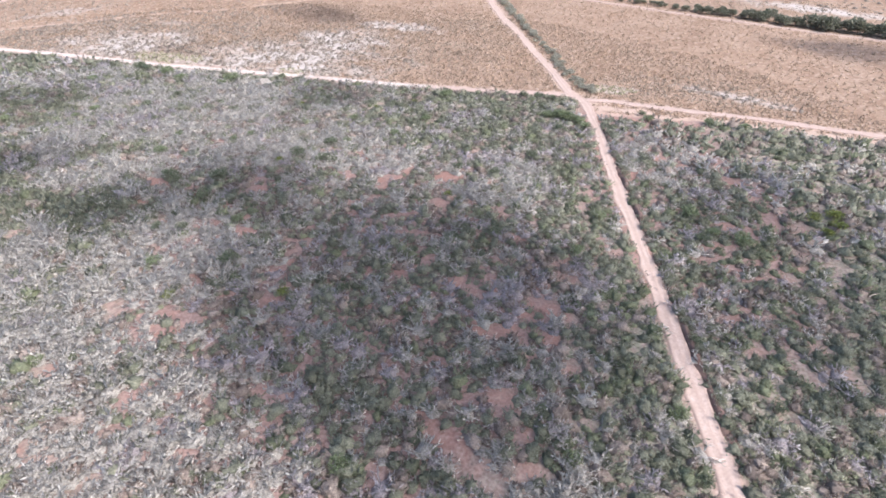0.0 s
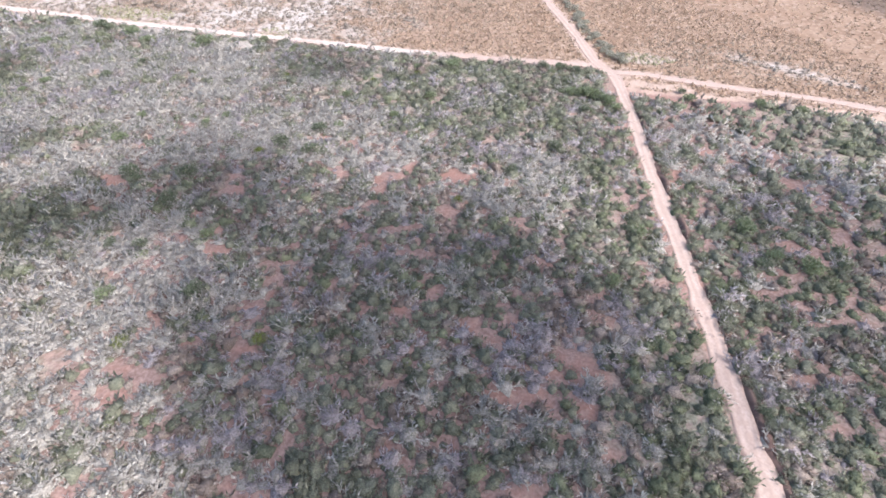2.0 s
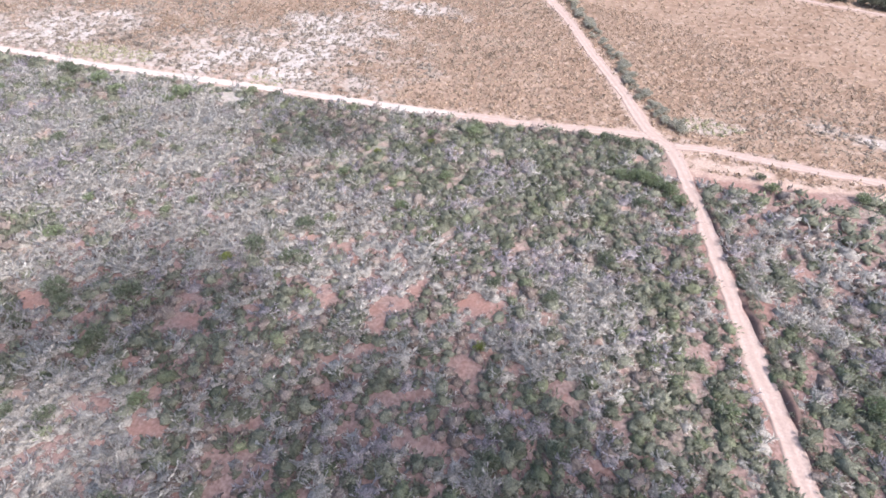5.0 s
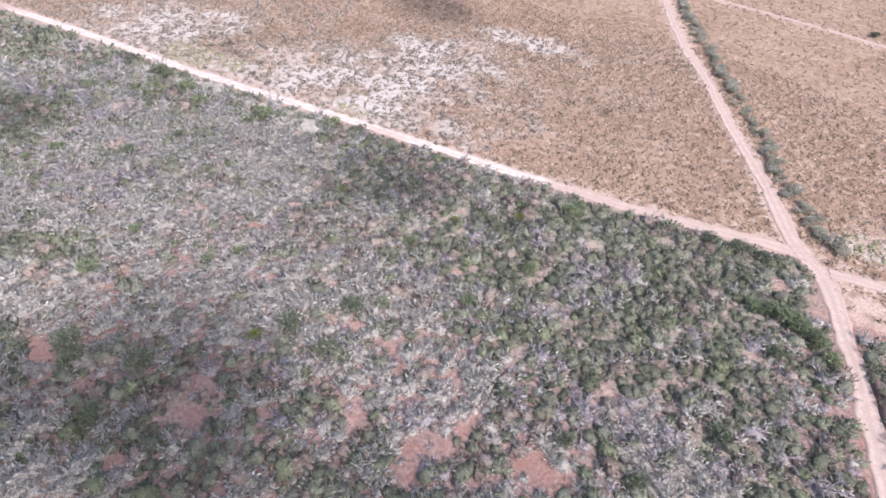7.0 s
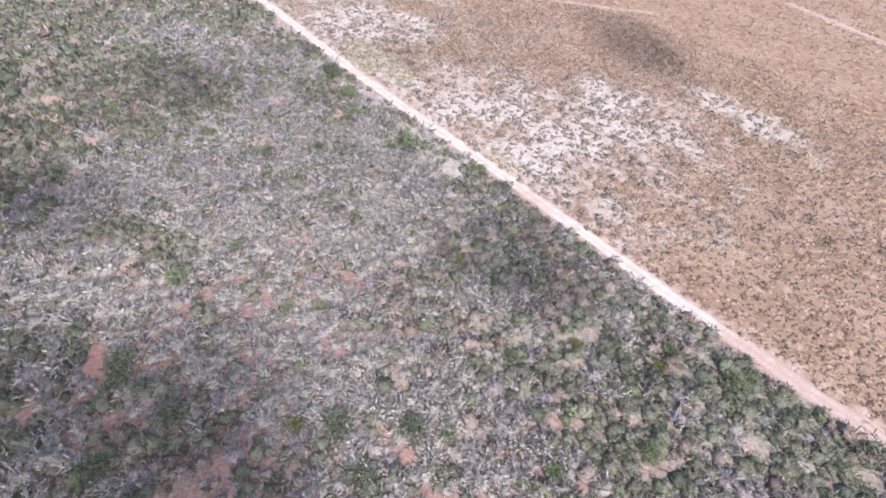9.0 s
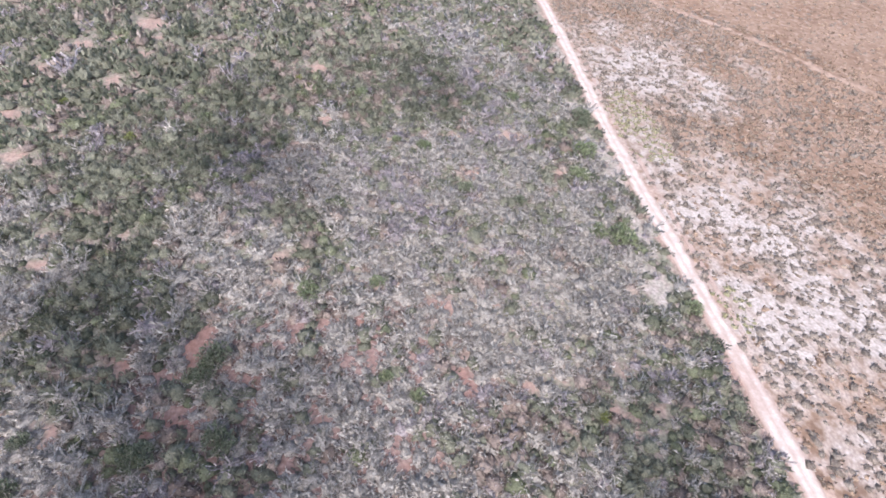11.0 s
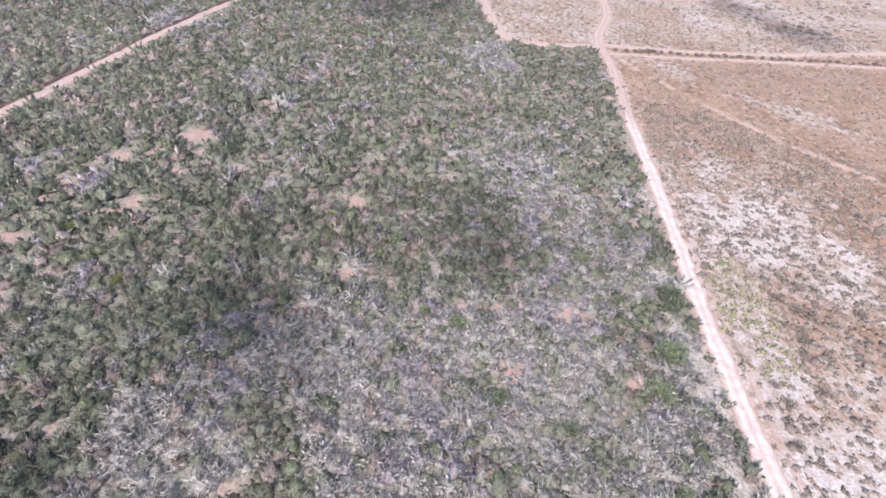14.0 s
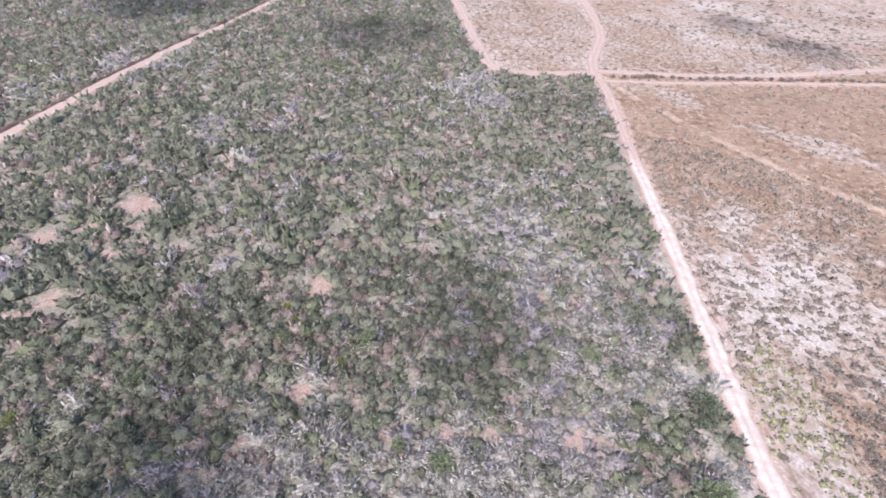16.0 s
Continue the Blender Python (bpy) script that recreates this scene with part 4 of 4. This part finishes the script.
def far_heath():
    x, y = scatter(-420, 260, 90, 420, 3.6)
    near = nearest_camera(x, y)
    patch = fractal(x, y, 26, 141)
    keep = (in_field(x, y) > 1) & (near > 200) & (near < 380) & (road_distance(x, y) > 1.0) & (rng.uniform(0, 1, len(x)) < 0.15 + 1.3 * np.clip(patch - 0.35, 0, 1) * 2)
    x, y = x[keep], y[keep]
    shapes = [crown_shape(780 + j, 5, 2, 0.8, 1) for j in range(10)]
    n = len(x)
    tagged(strewn("far_heath", shapes, x, y, np.clip(rng.lognormal(0.0, 0.35, n), 0.5, 2.0), rng.uniform(0.6, 1.0, n), HEATH),
           "small grey-brown shrubs dotted over distant dry land", "shrubs", kind="stuff")


far_heath()


# ---- bushes, hedges and trees that stand out one by one ----
def part(name, verts, faces, material, parent, extra=None, label=""):
    """One mesh under a thing."""
    ob = new(name, mesh_from(name, np.array(verts), np.array(faces), material, 3, extra))
    ob.parent = parent
    return tagged(ob, label)


def limb(verts, tris, a, b, ra, rb, sides=5):
    """A tapered round stick from a to b."""
    way = (b - a).normalized()
    u = way.orthogonal().normalized()
    v = way.cross(u)
    start = len(verts)
    for p, r in ((a, ra), (b, rb)):
        for k in range(sides):
            t = 2 * math.pi * k / sides
            verts.append(tuple(p + (u * math.cos(t) + v * math.sin(t)) * r))
    for k in range(sides):
        n = (k + 1) % sides
        tris += [(start + k, start + n, start + sides + k), (start + n, start + sides + n, start + sides + k)]


def build_bush(name, seed, height, leaves, leaf, material, label, category, group, clumps=8, stem=0.25):
    """A bush of about one metre's radius: forked stems under a crown of several leafy clumps with gaps between."""
    r = np.random.default_rng(seed)
    root = tagged(new(name), label, category, group)
    wood_v, wood_t, leaf_v, leaf_t, tint = [], [], [], [], []
    foot = Vector((0, 0, -0.15))
    fork = Vector((r.uniform(-0.08, 0.08), r.uniform(-0.08, 0.08), height * stem))
    limb(wood_v, wood_t, foot, fork, 0.075, 0.055)
    for k in range(clumps):
        a = 2 * math.pi * (k + r.uniform(-0.3, 0.3)) / clumps * (1 if k else 0)
        out = r.uniform(0.35, 0.75) if k else 0.08
        size = r.uniform(0.36, 0.55)
        mid = Vector((math.cos(a) * out, math.sin(a) * out, height * (r.uniform(0.42, 0.72) if k else 0.72)))
        limb(wood_v, wood_t, fork, mid, 0.045, 0.015)
        shade = r.uniform(0, 1)
        for _ in range(leaves // clumps):
            d = Vector((r.normal(), r.normal(), r.normal() * 0.8 + 0.25)).normalized()
            p = mid + Vector((d.x * size, d.y * size, d.z * size * 0.75)) * r.uniform(0.55, 1.05)
            way = (d + Vector((r.normal(0, 0.5), r.normal(0, 0.5), 0.5 + r.normal(0, 0.3)))).normalized()
            side = way.cross(Vector((r.normal(), r.normal(), r.normal()))).normalized()
            sprig(leaf_v, leaf_t, p, way, side, leaf * r.uniform(0.7, 1.3), leaf * 0.6 * r.uniform(0.7, 1.3))
            tint += [shade] * 4
    part("trunk", wood_v, wood_t, BARK, root)
    part("crown", leaf_v, leaf_t, material, root, {"plant": tint, "outer": np.ones(len(tint))})
    return root


def planted(kinds, places):
    """Put copies of a few bushes at places of x, y and size; the first of each kind takes a place itself."""
    for k, (x, y, size) in enumerate(places):
        m = pose(x, y, float(lie(np.array(x), np.array(y))), 0, 0, (k * 137.5) % 360) @ Matrix.Diagonal((size * 0.9, size * 0.9, size * 0.8 * (0.9 + 0.2 * ((k * 7) % 5) / 4), 1))
        if k < len(kinds):
            kinds[k].matrix_basis = m
        else:
            base = kinds[k % len(kinds)]
            keep = base.matrix_basis.copy()
            base.matrix_basis = Matrix.Identity(4)
            copy_thing(base, m)
            base.matrix_basis = keep


def bushes(name, seed, height, leaves, leaf, material, label, category, group, count=3):
    return [build_bush(name, seed + j, height, leaves, leaf, material, label, category, group, 7 + j) for j in range(count)]


planted(bushes("green_bush", 1000, 1.2, 420, 0.26, BRIGHT, "bright green leafy bush among grey shrubs", "bush", "green bushes in the scrub"),
        [(26.3, 81.9, 1.3), (46.9, 77.1, 1.6), (42.9, 78.6, 1.1), (29.2, 44.4, 1.1), (-5.3, 35.1, 1.2), (21.5, 72, 1.2), (-41.9, 106.7, 0.9), (-12, 109.6, 1.1),
         (-44.6, 103.9, 0.8), (-93.1, 84.3, 1.1), (-82.2, 115.7, 1.3), (-6.5, 117.7, 1.1), (-3.5, 131.3, 1.4), (-2.5, 133.3, 1.1), (-31.9, 75.3, 1.0), (-119.7, 68.8, 1.2),
         (-97.8, 108.3, 1.3), (-77.4, 140.1, 1.9), (-72.5, 137.1, 1.6), (-58.9, 137.4, 2.0), (-60.7, 134.8, 1.4), (42.5, 121.3, 1.3), (54.9, 120.5, 1.2), (61.9, 118.9, 1.2), (-84.3, 112, 0.9)]
        + [(-21.3, 105.5, 1.0), (-10.6, 130, 1.0), (-22.4, 116.8, 0.9), (-56.6, 97.1, 1.4), (-56.7, 104.8, 1.0), (-47, 140.7, 1.2), (-94.5, 133.9, 1.3),
         (-98.4, 98.8, 1.0), (-87.1, 109.4, 0.9), (40.9, 83.7, 1.6), (-39.6, 63.7, 1.2), (-43.7, 44.6, 1.0), (17.4, 38, 1.0)])
planted(bushes("deep_green_bush", 1020, 1.25, 420, 0.26, LEAFY, "dark green rounded bush at the edge of bare red earth", "bush", "dark green bushes in the scrub"),
        [(-44, 72.4, 1.0), (-40, 72.6, 1.0), (-29.2, 65, 1.4), (9.3, 75.3, 1.2), (-49.7, 87.8, 1.6), (-48, 86.6, 1.3), (-40.8, 88.7, 1.6), (-24, 103.4, 1.4), (-29.2, 98.7, 1.5), (-40.7, 82.1, 1.5),
         (-24, 97.1, 1.4), (-87.3, 144.2, 1.7), (-85.4, 143.4, 1.2), (-122, 80.2, 1.3), (-71.6, 119.5, 1.2), (-68, 126.5, 1.1), (15.5, 133.1, 1.2), (18.9, 132.8, 1.2), (22.1, 131.9, 1.1), (41.6, 124.4, 0.9),
         (40.8, 77.1, 1.2), (3.1, 73.4, 1.0), (-11, 60.4, 0.9), (39.9, 46, 1.0), (29.6, 36.8, 0.9), (33.9, 55.2, 0.9), (16.1, 102.2, 1.2), (9, 94.7, 1.0),
         (22.2, 115, 1.2), (2.1, 96.1, 1.0), (-21.7, 97, 0.9)])
planted(bushes("yellow_green_bush", 1040, 1.1, 380, 0.24, YELLOW, "yellow-green leafy bush among grey shrubs", "bush", "yellow-green bushes in the scrub"),
        [(-34.1, 57.1, 1.0), (-19, 59.1, 0.9), (-32.2, 96, 0.8), (-36.4, 124, 0.7), (-18.6, 123.5, 0.7), (-10.2, 127.7, 0.8), (-99.4, 63.9, 1.0), (-103.8, 98.6, 0.9),
         (-94.4, 105.5, 0.9), (1.1, 86.4, 0.8), (63.5, 82.2, 1.5), (60.8, 84.5, 1.2), (61, 80.4, 1.0), (64.4, 85.2, 1.5), (-101, 99.7, 0.9), (-89, 74.6, 1.0)])
planted(bushes("junction_bush", 1060, 1.2, 460, 0.26, BRIGHT, "dense green bush beside the track junction", "bush", "bushes by the junction"),
        [(20.5, 122.1, 1.3), (22.3, 121.9, 1.4), (23.9, 121.3, 1.5), (25.5, 120.1, 1.5), (26.9, 118.6, 1.4), (28.1, 116.4, 1.2)])
# The hedge on the east side of the main track, beyond the junction.
hedge = smoothed([(30.9, 137.2), (29.4, 142.5), (27.1, 150.5), (24.2, 165.5), (19.4, 187), (12.9, 215), (7.5, 241)], 1.0)
planted(bushes("hedge_shrub", 1080, 1.35, 360, 0.27, HEDGE, "grey-green shrub in a row beside the track", "shrub", "row of shrubs beside the main track"),
        [(float(p[0] + rng.uniform(-0.6, 1.9)), float(p[1]), float(rng.uniform(0.5, 1.35))) for p in hedge])
planted(bushes("row_shrub", 1100, 1.0, 260, 0.30, DRY, "brownish shrub in a row between two tracks", "shrub", "row of shrubs between two tracks"),
        [(float(-187.6 + rng.uniform(-0.4, 0.4)), 168.5 + 2.3 * k + float(rng.uniform(-0.6, 0.6)), float(rng.uniform(0.6, 1.2))) for k in range(40)])
planted(bushes("bank_shrub", 1120, 1.2, 300, 0.24, GREEN, "dark green shrub on the bank beside the earth track", "shrub", "shrubs on the bank of the main track"),
        [(float(33.75 - 0.028 * (y - 50) + rng.uniform(-0.15, 0.7)), float(y + rng.uniform(-0.5, 0.5)), float(rng.uniform(0.5, 0.95))) for y in np.arange(42, 118, 1.7)])
planted(bushes("round_shrub", 1140, 0.95, 260, 0.22, HEATH, "dark grey-brown round shrub on pale sandy grass", "shrub", "round shrubs on the sandy field"),
        [(-88, 153, 0.7), (-87.6, 159.2, 0.8), (-85.2, 160.4, 1.0), (-84.7, 162.3, 1.0), (-91.2, 171.1, 0.9), (-84.7, 169.1, 1.1), (-81.2, 149.5, 0.6), (-80.3, 158, 0.9),
         (-71, 151.3, 0.9), (-72.6, 156.2, 0.9), (-73.6, 150.9, 0.7), (-66.2, 149.4, 0.8), (-44.9, 170.3, 0.9), (-38, 166, 0.8),
         (-102.2, 155.4, 0.6), (-77.9, 156.8, 0.8), (-81.8, 159, 0.8), (-92.3, 161.7, 0.6), (-89.6, 163.3, 0.8), (-89.6, 165.6, 0.7)])
far_row = smoothed([(56, 233), (78, 221), (97, 209.5), (117, 199.5), (140, 190), (165, 178)], 1.7)
planted(bushes("far_tree", 1160, 1.7, 320, 0.36, FAR_LEAF, "low dull green tree in a distant row", "tree", "row of distant trees"),
        [(float(p[0] + rng.uniform(-1.2, 1.2)), float(p[1] + rng.uniform(0, 4.5)), float(rng.uniform(0.8, 1.7) * (0.8 + max(0.0, p[0] - 60) / 55))) for p in far_row])
